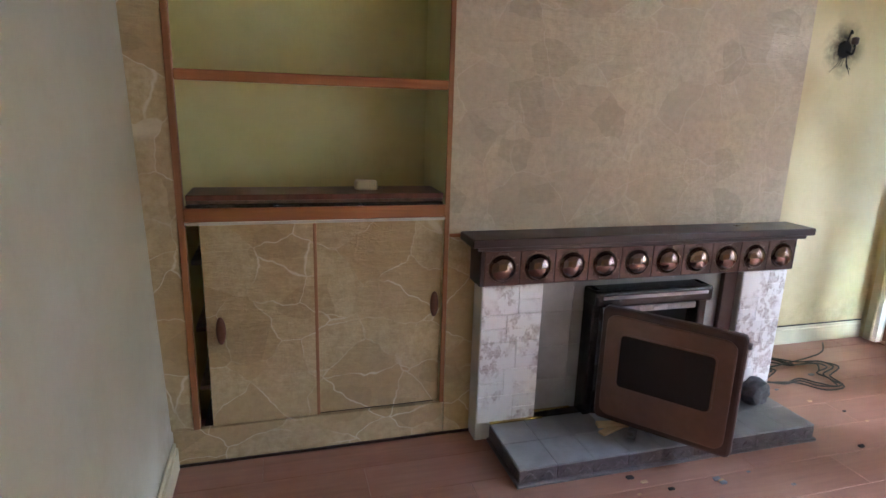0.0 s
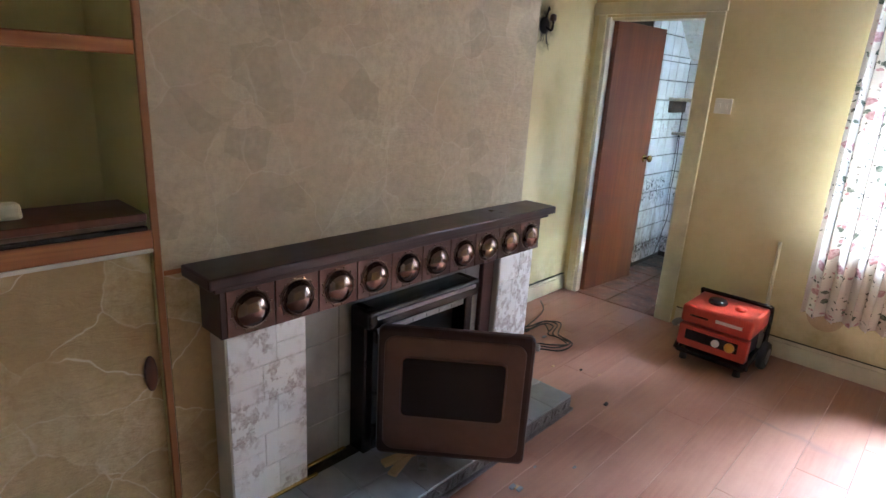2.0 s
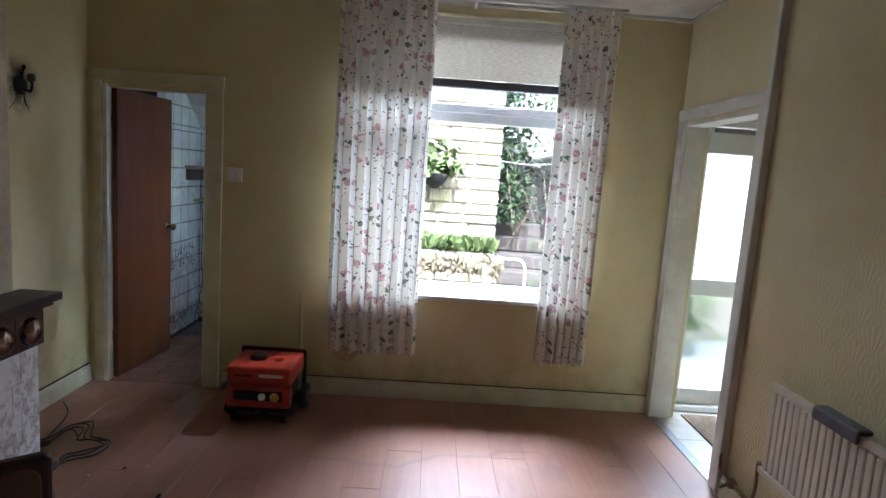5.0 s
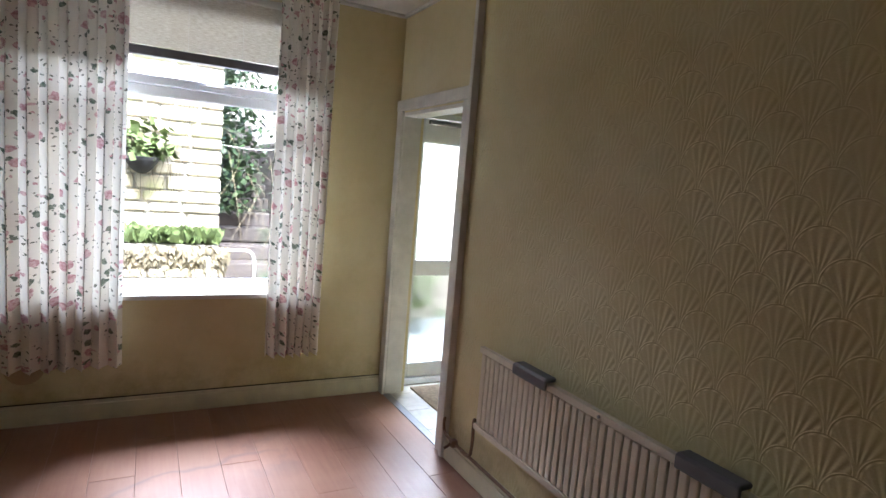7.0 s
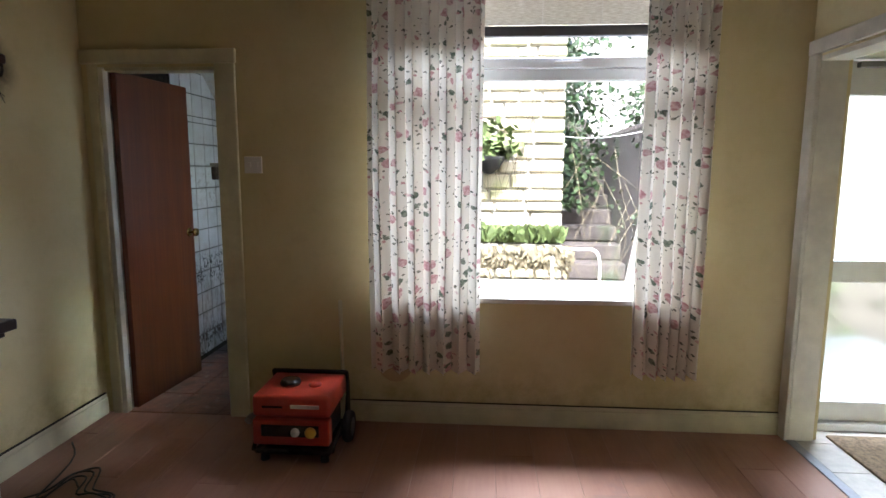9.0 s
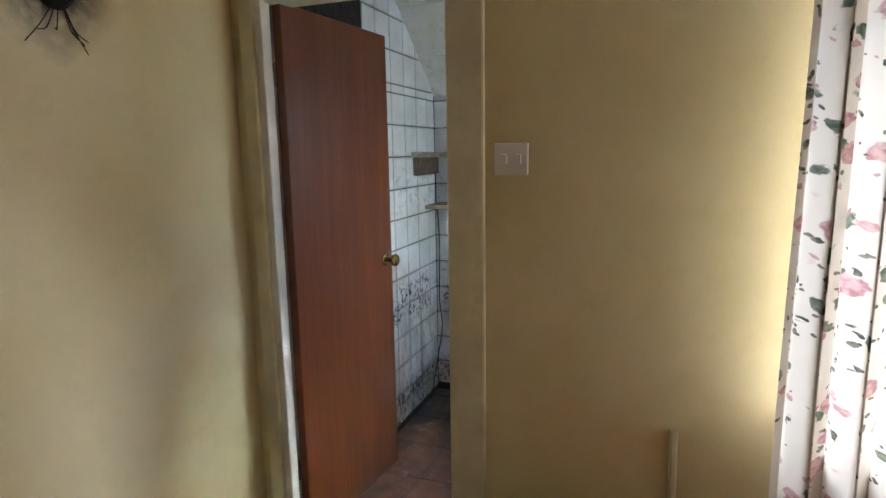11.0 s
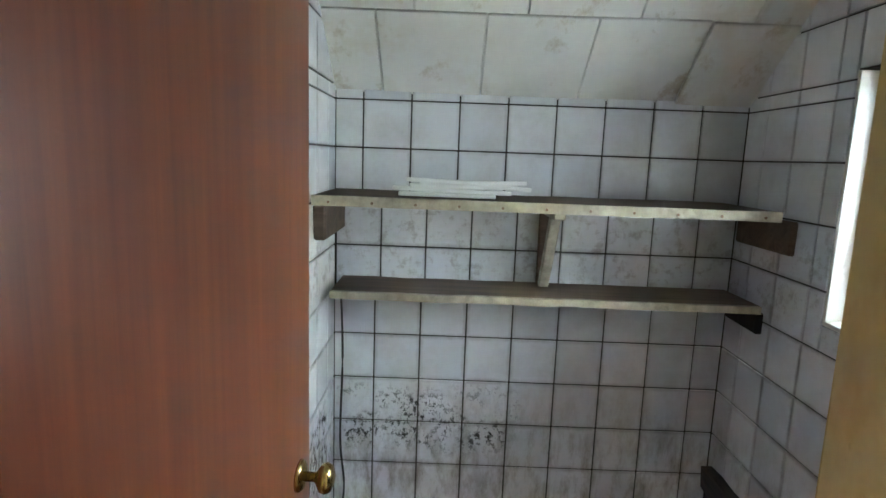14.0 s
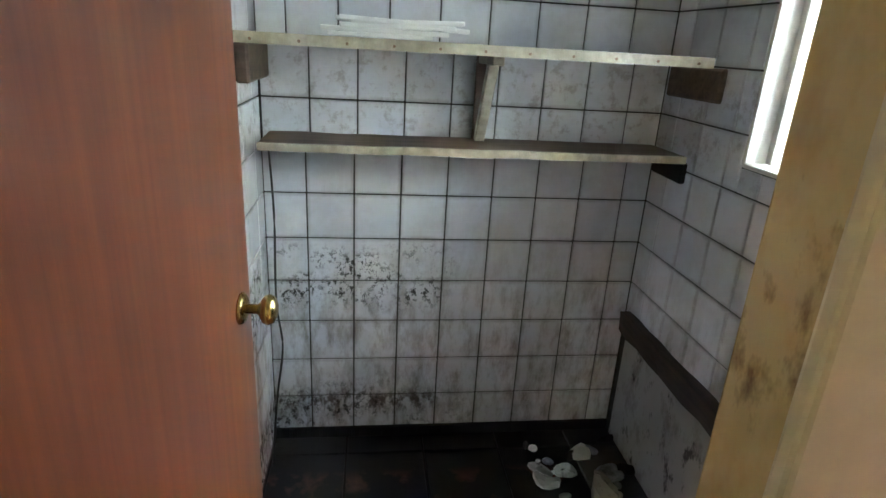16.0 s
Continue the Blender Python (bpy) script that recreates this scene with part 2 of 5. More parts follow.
def curtain_cloth():
    m = Mat("floral_curtain", 0.9, spec=0.1)
    uv = m.node("ShaderNodeTexCoord").outputs["UV"]
    wob = m.wobble(0.045, 30, uv)
    tone = (0.80, 0.76, 0.68)

    def spots(scale, off, size, cols, base, keep=0.5):
        v = m.scaled(scale, scale, 0, wob, off)
        d = m.voronoi(1, "F1", v, rnd=0.75)
        c = m.xyz(m.voronoi(1, "F1", v, "Color", 0.75))
        mask = m.math("MULTIPLY", m.ramp(d, (size, 1.0), (size + 0.04, 0.0)), m.ramp(c[1], (keep, 1.0), (keep + 0.02, 0.0)))
        fill = m.mix(m.ramp(m.noise(60, 3, src=uv), (0.4, 0.0), (0.6, 1.0)), *cols)
        return m.mix(mask, base, fill)

    t = spots(18, (0.4, 0.1, 0), 0.28, ((0.10, 0.13, 0.095), (0.24, 0.26, 0.20)), tone, 0.55)
    t = spots(48, (0.2, 0.7, 0), 0.26, ((0.09, 0.10, 0.08), (0.28, 0.26, 0.20)), t, 0.6)
    t = spots(14, (0.0, 0.3, 0), 0.33, ((0.46, 0.24, 0.25), (0.66, 0.47, 0.45)), t, 0.5)
    t = spots(34, (0.5, 0.2, 0), 0.24, ((0.50, 0.27, 0.27), (0.62, 0.42, 0.40)), t, 0.25)
    m.colour(t)
    tr = m.node("ShaderNodeBsdfTranslucent")
    m.link(t, tr.inputs["Color"])
    mx = m.node("ShaderNodeMixShader")
    mx.inputs[0].default_value = 0.13
    m.link(m.b.outputs[0], mx.inputs[1])
    m.link(tr.outputs[0], mx.inputs[2])
    m.link(mx.outputs[0], m.t.nodes["Material Output"].inputs["Surface"])
    m.bump(m.noise(1, 3, src=m.scaled(500, 500, 1, uv)), 0.1, 0.001)
    return m.m


def blind_cloth():
    m = Mat("blind_slats", 0.8)
    t = m.mix(m.ramp(m.noise(1, 3, src=m.scaled(6, 30, 300)), (0.35, 0.0), (0.65, 1.0)), (0.74, 0.71, 0.64), (0.55, 0.50, 0.42))
    m.colour(t)
    tr = m.node("ShaderNodeBsdfTranslucent")
    m.link(t, tr.inputs["Color"])
    mx = m.node("ShaderNodeMixShader")
    mx.inputs[0].default_value = 0.22
    m.link(m.b.outputs[0], mx.inputs[1])
    m.link(tr.outputs[0], mx.inputs[2])
    m.link(mx.outputs[0], m.t.nodes["Material Output"].inputs["Surface"])
    return m.m


def glass(name, rough=0.0, tint=(1, 1, 1), clear=0.93):
    m = bpy.data.materials.new(name)
    m.use_nodes = True
    t = m.node_tree
    t.nodes.remove(t.nodes["Principled BSDF"])
    if rough:
        a = t.nodes.new("ShaderNodeBsdfRefraction")
        a.inputs["Roughness"].default_value, a.inputs["IOR"].default_value = rough, 1.1
    else:
        a = t.nodes.new("ShaderNodeBsdfTransparent")
    a.inputs["Color"].default_value = (tint[0] * clear, tint[1] * clear, tint[2] * clear, 1)
    g = t.nodes.new("ShaderNodeBsdfGlossy")
    g.inputs["Roughness"].default_value = rough + 0.02
    f = t.nodes.new("ShaderNodeFresnel")
    f.inputs["IOR"].default_value = 1.35
    x = t.nodes.new("ShaderNodeMixShader")
    t.links.new(f.outputs[0], x.inputs[0])
    t.links.new(a.outputs[0], x.inputs[1])
    t.links.new(g.outputs[0], x.inputs[2])
    t.links.new(x.outputs[0], t.nodes["Material Output"].inputs["Surface"])
    return m


def floor_vinyl():
    m = Mat("worn_wood_vinyl", 0.32)
    r = m.random()
    v = m.scaled(3, 40, 40, m.pos)
    n1 = m.noise(1, 5, 0.6, v, 0.5)
    tone = m.mix(m.ramp(n1, (0.3, 0.0), (0.7, 1.0)), (0.29, 0.145, 0.095), (0.23, 0.10, 0.066))
    tone = m.mix(m.math("MULTIPLY", r, 0.35), tone, (0.36, 0.20, 0.14))
    worn = m.ramp(m.noise(1.6, 5, 0.65), (0.42, 0.0), (0.7, 0.65))
    tone = m.mix(worn, tone, (0.36, 0.205, 0.14))
    # a curved scuff left in front of the window
    p = m.xyz(m.wobble(0.18, 3.5))
    arc = m.math("ABSOLUTE", m.math("SUBTRACT", m.math("ADD", p[0], m.math("MULTIPLY", m.math("SINE", m.math("MULTIPLY", p[1], 3.4)), 0.10)), -0.82))
    scuff = m.math("MULTIPLY", m.ramp(arc, (0.0, 1.0), (0.028, 0.0)), m.zone(1, -2.4, -1.1, 0.12))
    blot = m.math("MULTIPLY", m.ramp(m.noise(6, 5), (0.5, 0.0), (0.62, 0.7)), m.math("MULTIPLY", m.zone(1, -2.6, -2.2, 0.12), m.zone(0, -0.95, -0.5, 0.12)))
    tone = m.mix(m.math("MULTIPLY", m.math("MAXIMUM", scuff, blot), 0.5), tone, (0.13, 0.09, 0.085))
    m.colour(tone)
    m.rough(m.math("ADD", m.math("MULTIPLY", m.noise(5, 5), 0.15), 0.28))
    m.bump(n1, 0.08, 0.001)
    return m.m


def quarry_tile():
    m = Mat("dirty_quarry_tile", 0.5)
    tone = m.mix(m.random(), (0.24, 0.095, 0.06), (0.32, 0.15, 0.10))
    tone = m.mix(m.ramp(m.noise(5, 6, 0.75), (0.4, 0.0), (0.65, 0.9)), tone, (0.11, 0.065, 0.05))
    tone = m.mix(m.ramp(m.noise(14, 5, 0.7), (0.56, 0.0), (0.7, 0.5)), tone, (0.40, 0.34, 0.29))
    # black blotches beyond x 0.98, then an even black band along the far wall
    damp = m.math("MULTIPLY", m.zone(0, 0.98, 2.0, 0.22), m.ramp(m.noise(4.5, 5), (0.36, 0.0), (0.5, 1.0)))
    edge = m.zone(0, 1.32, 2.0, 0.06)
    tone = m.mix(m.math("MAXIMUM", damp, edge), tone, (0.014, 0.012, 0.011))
    m.colour(tone).bump(m.noise(40, 5), 0.4, 0.003)
    return m.m


def crackle_tile():
    """White fireplace tile with printed broken brown patches."""
    m = Mat("white_marbled_tile", 0.3)
    w = m.wobble(0.03, 30)
    d = m.noise(1, 4, 0.6, m.scaled(20, 20, 15, w))
    keep = m.ramp(m.noise(7, 2), (0.38, 0.0), (0.5, 1.0))
    mask = m.math("MULTIPLY", m.ramp(d, (0.475, 0.0), (0.53, 1.0)), keep)
    fine = m.ramp(m.noise(90, 4), (0.35, 0.3), (0.6, 0.9))
    m.colour(m.mix(m.math("MULTIPLY", mask, fine), (0.80, 0.78, 0.78), (0.40, 0.33, 0.32)))
    m.bump(d, 0.2, 0.003)
    return m.m


def blotched(name, base, stain, black, scale, rough=0.6):
    """Paint or plaster with brown stains and blackened damp spots."""
    m = Mat(name, rough, spec=0.35)
    tone = m.mix(m.ramp(m.noise(3, 5, 0.6), (0.35, 0.0), (0.7, 0.7)), base, tuple(v * 0.75 for v in base))
    tone = m.mix(m.ramp(m.noise(1, 5, 0.65, m.scaled(scale * 1.6, scale * 1.6, scale)), (0.52, 0.0), (0.66, 0.75)), tone, stain)
    tone = m.mix(m.ramp(m.noise(1, 6, 0.7, m.scaled(scale * 2.2, scale * 2.2, scale * 1.2, None, (3, 1, 2))), (0.57, 0.0), (0.66, 0.9)), tone, black)
    m.colour(tone).bump(m.noise(30, 5, 0.7), 0.3, 0.004)
    return m.m


def stones(name, light, dark, moss):
    m = Mat(name, 0.85)
    t = m.mix(m.random(), light, dark)
    t = m.mix(m.ramp(m.noise(12, 6, 0.7), (0.4, 0.0), (0.7, 0.6)), t, tuple(v * 0.6 for v in dark))
    t = m.mix(m.ramp(m.noise(2.4, 5), (0.52, 0.0), (0.66, 0.8)), t, moss)
    m.colour(t).bump(m.noise(30, 6, 0.7), 0.6, 0.02)
    return m.m


M_YELLOW = wallpaper("yellow_painted_wall", (0.66, 0.58, 0.36))
M_SOOTY = wallpaper("yellow_wall_with_soot", (0.66, 0.58, 0.36), soot=True)
M_ALCOVE = wallpaper("yellow_embossed_wallpaper", (0.76, 0.71, 0.38), ribs=True, damp=False)
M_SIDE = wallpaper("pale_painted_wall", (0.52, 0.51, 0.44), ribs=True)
M_FANS = wallpaper("cream_fan_wallpaper", (0.66, 0.59, 0.36), fans=True)
M_STONE = stone_paper("crazy_paving_wallpaper", 0.8, (0.58, 0.47, 0.28), (0.46, 0.33, 0.17), (0.70, 0.62, 0.45))
M_BREAST = stone_paper("faded_stone_wallpaper", 0.3, (0.58, 0.49, 0.35), (0.50, 0.41, 0.29), (0.66, 0.58, 0.45))
M_CREAM = plain("aged_cream_gloss", (0.73, 0.68, 0.48), 0.4, scale=6, grain=0.3)
M_WHITE = plain("aged_white_gloss", (0.74, 0.71, 0.64), 0.4, scale=6, grain=0.25)
M_UPVC = plain("white_upvc", (0.78, 0.80, 0.82), 0.3, var=0.03, grain=0.05)
M_CEIL = plain("ceiling_paint", (0.68, 0.62, 0.52), 0.8, scale=4, grain=0.3)
M_RED = veneer()
M_ORANGE = wood("orange_stained_wood", (0.42, 0.17, 0.06), (0.26, 0.09, 0.03), 0, 0.45)
M_ORANGE_V = wood("orange_stained_wood_upright", (0.36, 0.16, 0.06), (0.22, 0.08, 0.03), 2, 0.45)
M_DARK = wood("dark_stained_wood", (0.045, 0.019, 0.016), (0.022, 0.010, 0.010), 0, 0.32)
M_HANDLE = wood("brown_wooden_handle", (0.16, 0.05, 0.025), (0.08, 0.025, 0.014), 2, 0.35)
M_OLDWOOD = wood("weathered_shelf_wood", (0.17, 0.11, 0.07), (0.07, 0.045, 0.03), 1, 0.7)
M_FLAKED = plain("flaking_cream_paint", (0.50, 0.44, 0.33), 0.6, var=0.25, scale=30, grain=0.6)
M_ROT = wood("rotten_black_wood", (0.075, 0.05, 0.035), (0.018, 0.014, 0.012), 0, 0.75)
M_PALEWOOD = wood("pale_offcut_wood", (0.55, 0.40, 0.24), (0.40, 0.27, 0.15), 0, 0.7)
M_COPPER = plain("tarnished_copper", (0.36, 0.26, 0.23), 0.14, 0.95, var=0.3, scale=9, grain=0.6)
M_BRASS = plain("brass", (0.62, 0.44, 0.15), 0.22, 1.0, var=0.1)
M_OLDCOPPER = plain("dull_dark_copper", (0.17, 0.11, 0.095), 0.36, 0.85, var=0.25, scale=9, grain=0.5)
M_OLDBRASS = plain("blackened_brass", (0.20, 0.14, 0.10), 0.3, 0.9, var=0.3)
M_STEEL = plain("dull_steel", (0.35, 0.35, 0.36), 0.4, 0.9)
M_BLACK = plain("black_enamel", (0.02, 0.017, 0.016), 0.25, var=0.2)
M_SOOT_BLACK = plain("soot", (0.012, 0.011, 0.011), 0.9)
M_BROWN = plain("brown_stove_enamel", (0.17, 0.095, 0.068), 0.35, var=0.08, scale=20)
M_BROWN_D = plain("dark_brown_stove_rim", (0.05, 0.022, 0.018), 0.28, var=0.1)
M_SGLASS = plain("sooty_stove_glass", (0.012, 0.012, 0.013), 0.08, var=0.3, scale=12, grain=0.4)
M_SLATE = plain("grey_hearth_tile", (0.30, 0.31, 0.32), 0.35, var=0.18, scale=7, grain=0.35)
M_BACKT = plain("grey_beige_surround_tile", (0.34, 0.33, 0.31), 0.45, var=0.15, scale=6, grain=0.4)
M_CRACK = crackle_tile()
M_TRIMT = plain("embossed_dark_edge_tile", (0.13, 0.10, 0.10), 0.3, var=0.3, scale=40, grain=0.5, bump=0.01)
M_REDP = plain("orange_red_metal", (0.52, 0.055, 0.028), 0.35, var=0.1)
M_RUBBER = plain("black_rubber", (0.016, 0.016, 0.017), 0.7)
M_YPLUG = plain("yellow_plastic", (0.75, 0.45, 0.05), 0.4)
M_GREYP = plain("grey_plastic", (0.12, 0.115, 0.12), 0.55)
M_RAD = plain("cream_radiator_enamel", (0.64, 0.56, 0.43), 0.35, var=0.05)
M_PIPE = plain("brown_pipe", (0.20, 0.12, 0.07), 0.45, 0.4)
M_TILE = tile_glaze()
M_GROUT = plain("black_grout", (0.045, 0.036, 0.031), 0.9, var=0.4, scale=30)
M_BARE = blotched("bare_damp_plaster", (0.42, 0.41, 0.38), (0.20, 0.18, 0.15), (0.03, 0.027, 0.025), 6.0, 0.9)
M_JAMB = blotched("stained_yellow_paint", (0.60, 0.50, 0.25), (0.40, 0.24, 0.09), (0.16, 0.09, 0.04), 3.2, 0.45)
M_POLY = blotched("stained_polystyrene_tile", (0.68, 0.67, 0.64), (0.55, 0.51, 0.43), (0.45, 0.40, 0.32), 3.0, 0.9)
M_FLOOR = floor_vinyl()
M_QUARRY = quarry_tile()
M_SUBFLOOR = plain("dark_subfloor", (0.06, 0.035, 0.025), 0.9)
M_LOBBY = plain("pale_lobby_tile", (0.62, 0.58, 0.52), 0.25, var=0.1)
M_MAT = plain("coir_doormat", (0.24, 0.17, 0.10), 0.95, var=0.3, scale=50, bump=0.02)
M_CURTAIN = curtain_cloth()
M_BLIND = blind_cloth()
M_GLASS = glass("clear_glass")
M_FROST = glass("frosted_glass", 0.35, (0.93, 0.98, 0.97))
M_PLASTER = plain("rough_render", (0.42, 0.40, 0.36), 0.9)
M_RUBBLE = plain("grey_rubble", (0.30, 0.32, 0.36), 0.9, var=0.3, scale=25, bump=0.02)
M_PATH = plain("pale_concrete", (0.46, 0.44, 0.40), 0.85, var=0.15, scale=8, grain=0.4)
M_STONEW = stones("sandstone", (0.52, 0.48, 0.37), (0.42, 0.37, 0.27), (0.34, 0.36, 0.18))
M_STEP = stones("dark_damp_stone", (0.12, 0.10, 0.09), (0.07, 0.06, 0.055), (0.06, 0.08, 0.04))
M_EARTH = plain("yard_earth", (0.14, 0.11, 0.08), 0.95, var=0.3, scale=6, grain=0.5, bump=0.03)
M_GRASS = plain("grass", (0.13, 0.18, 0.05), 0.8, var=0.3)
M_DRY = plain("dry_grass", (0.24, 0.20, 0.12), 0.9, var=0.3)
M_IVY = plain("ivy_leaves", (0.055, 0.10, 0.035), 0.4, var=0.35, scale=6)
M_FENCE = wood("bleached_fence_wood", (0.34, 0.31, 0.27), (0.22, 0.19, 0.16), 2, 0.85)
M_WIRE = plain("black_cable", (0.015, 0.014, 0.014), 0.5)
M_WPLAS = plain("white_plastic", (0.76, 0.74, 0.70), 0.4, var=0.04)
M_OFFWHITE = plain("white_foam_strip", (0.80, 0.80, 0.79), 0.7, var=0.05)


# ---- building helpers ----
def bx(bm, x0, x1, y0, y1, z0, z1, bev=0.0, seg=1, m=None):
    """A box between two corners, with bevelled edges, moved by m."""
    mat = Matrix.Translation(((x0 + x1) / 2, (y0 + y1) / 2, (z0 + z1) / 2)) @ Matrix.Diagonal((abs(x1 - x0), abs(y1 - y0), abs(z1 - z0), 1))
    vs = bmesh.ops.create_cube(bm, size=1, matrix=mat)["verts"]
    if bev:
        es = list({e for v in vs for e in v.link_edges})
        r = bmesh.ops.bevel(bm, geom=es, offset=bev, segments=seg, affect="EDGES", profile=0.5)
        vs = list({v for f in r["faces"] for v in f.verts} | {v for v in vs if v.is_valid})
    if m is not None:
        bmesh.ops.transform(bm, matrix=m, verts=vs)
    return bm


def boxm(x0, x1, y0, y1, z0, z1, bev=0.0, seg=1):
    return bx(bmesh.new(), x0, x1, y0, y1, z0, z1, bev, seg)


def cyl(bm, a, b, r, r2=None, n=16):
    a, b = Vector(a), Vector(b)
    d = b - a
    m = Matrix.Translation((a + b) / 2) @ d.to_track_quat("Z", "Y").to_matrix().to_4x4()
    bmesh.ops.create_cone(bm, cap_ends=True, segments=n, radius1=r, radius2=r if r2 is None else r2, depth=d.length, matrix=m)
    return bm


def lathe(bm, profile, m, n=24):
    """Turns (radius, height) pairs round the z axis of m."""
    rings = []
    for r, h in profile:
        rings.append([bm.verts.new(m @ Vector((r * math.cos(2 * math.pi * k / n), r * math.sin(2 * math.pi * k / n), h))) for k in range(n)])
    for a, b in zip(rings, rings[1:]):
        for k in range(n):
            bm.faces.new((a[k], a[(k + 1) % n], b[(k + 1) % n], b[k]))
    for ring, flip in ((rings[0], True), (rings[-1], False)):
        bm.faces.new(ring[::-1] if flip else ring)
    return bm


def tube(bm, pts, r, n=8, turns=6):
    """A round bar along a smooth line through points."""
    pts = [Vector(p) for p in pts]
    line = []
    for i in range(len(pts) - 1):
        p0, p1, p2, p3 = pts[max(i - 1, 0)], pts[i], pts[i + 1], pts[min(i + 2, len(pts) - 1)]
        for k in range(turns):
            u = k / turns
            line.append(0.5 * (2 * p1 + (p2 - p0) * u + (2 * p0 - 5 * p1 + 4 * p2 - p3) * u * u + (3 * p1 - p0 - 3 * p2 + p3) * u ** 3))
    line.append(pts[-1])
    rings = []
    for i, p in enumerate(line):
        d = (line[min(i + 1, len(line) - 1)] - line[max(i - 1, 0)]).normalized()
        q = d.to_track_quat("Z", "Y")
        rings.append([bm.verts.new(p + q @ Vector((r * math.cos(2 * math.pi * k / n), r * math.sin(2 * math.pi * k / n), 0))) for k in range(n)])
    for a, b in zip(rings, rings[1:]):
        for k in range(n):
            bm.faces.new((a[k], a[(k + 1) % n], b[(k + 1) % n], b[k]))
    bm.faces.new(rings[0][::-1])
    bm.faces.new(rings[-1])
    return bm


def rough_up(bm, amount, scale=6.0):
    for v in bm.verts:
        v.co += noise.noise_vector(v.co * scale) * amount
    return bm


def finish(ob, bm, material, smooth=False):
    bmesh.ops.recalc_face_normals(bm, faces=bm.faces)
    if smooth:
        for f in bm.faces:
            f.smooth = True
    bm.to_mesh(ob.data)
    bm.free()
    ob.data.materials.append(material)
    return ob


def part(name, bm, material, parent, label="", smooth=False):
    ob = finish(new(name, bpy.data.meshes.new(name)), bm, material, smooth)
    ob.parent = parent
    ob.matrix_parent_inverse = parent.matrix_world.inverted() if parent else Matrix()
    if label:
        tagged(ob, label)
    return ob


def solid(name, bm, material, label, category, group="", kind="", smooth=False):
    return tagged(finish(new(name, bpy.data.meshes.new(name)), bm, material, smooth), label, category, group, kind)


def thing(name, place, label, category, group="", kind=""):
    ob = new(name)
    ob.location = place
    ob.empty_display_size = 0.1
    bpy.context.view_layer.update()
    return tagged(ob, label, category, group, kind)


def structure(name, bm, material, label, category="wall"):
    return solid(name, bm, material, label, category, kind="structure")


# ---- the room: x towards the window wall, y towards the fireplace ----
XL, YS, H = -4.30, -3.30, 2.63
YC = 0.36          # back of the shelved alcove
XB0, XB1 = -3.195, -1.44   # chimney breast
DY0, DY1, DH = -0.25, 0.405, 1.97   # pantry doorway
WY0, WY1, WZ0, WZ1 = -2.70, -1.20, 0.765, 2.56   # window opening
TH = 0.28

floor = structure("floor", boxm(XL - 0.1, 0.0, YS, 0.62, -0.12, -0.008), M_SUBFLOOR, "worn reddish wood-effect plank floor", "floor")
bm = bmesh.new()
bx(bm, XB0, XB1, 0, 0.75, 0, H)
structure("wall_breast", bm, M_ALCOVE, "yellow papered sides of the chimney breast")
structure("wall_breast_front", boxm(XB0 + 0.022, XB1, -0.006, 0, 0, H), M_BREAST, "beige stone-pattern wallpaper on the chimney breast")
structure("wall_alcove_left", boxm(XL - 0.1, XB0, YC, 0.75, 0, H), M_ALCOVE, "yellow embossed wallpaper behind the alcove shelves")
structure("wall_alcove_right", boxm(XB1, 0.0, YA, 0.75, 0, H), M_SOOTY, "yellow painted alcove wall with soot marks")
def lean(bm, only_left=False):
    """The side wall is out of plumb: its top stands back."""
    for v in bm.verts:
        if not only_left or v.co.x < XL + 0.01:
            v.co.x -= 0.03 * v.co.z
    return bm


structure("wall_west", lean(boxm(XL - 0.12, XL, YS - 0.1, YC, 0, H)), M_SIDE, "pale painted rough side wall")
bm = bmesh.new()
bx(bm, XL - 0.1, -1.03, YS - 0.13, YS, 0, H)
structure("wall_south", bm, M_FANS, "cream wallpaper embossed with fan shapes")
structure("wall_over_lobby", boxm(-1.03, 0.0, YS - 0.13, YS, 1.98, H), M_YELLOW, "yellow painted wall over the lobby opening")
bm = bmesh.new()
bx(bm, 0, 0.10, DY1 + 0.027, 0.75, 0, H)
bx(bm, 0, 0.10, DY0, DY1 + 0.027, DH, H)
bx(bm, 0, 0.10, -1.05, DY0, 0, H)
structure("wall_window_north", bm, M_YELLOW, "yellow painted wall round the pantry doorway")
bm = bmesh.new()
bx(bm, 0, TH, WY1, -1.05, 0, H)
bx(bm, 0, TH, WY0, WY1, WZ1, H)
bx(bm, 0, TH, WY0, WY1, 0, WZ0 - 0.032)
bx(bm, 0, TH, YS, WY0, 0, H)
structure("wall_window", bm, M_YELLOW, "yellow painted wall under and beside the window")
structure("ceiling", boxm(XL - 0.12, 0.3, YS - 0.13, 0.75, H, H + 0.12), M_CEIL, "dull off-white painted ceiling", "ceiling")

# coving strips where walls meet the ceiling
bm = bmesh.new()
bx(bm, -0.022, 0, YS + 0.022, YA, H - 0.022, H, 0.004)
bx(bm, XL, 0, YS, YS + 0.022, H - 0.022, H, 0.004)
structure("trim_ceiling", bm, M_WHITE, "thin off-white strip along the ceiling", "trim")

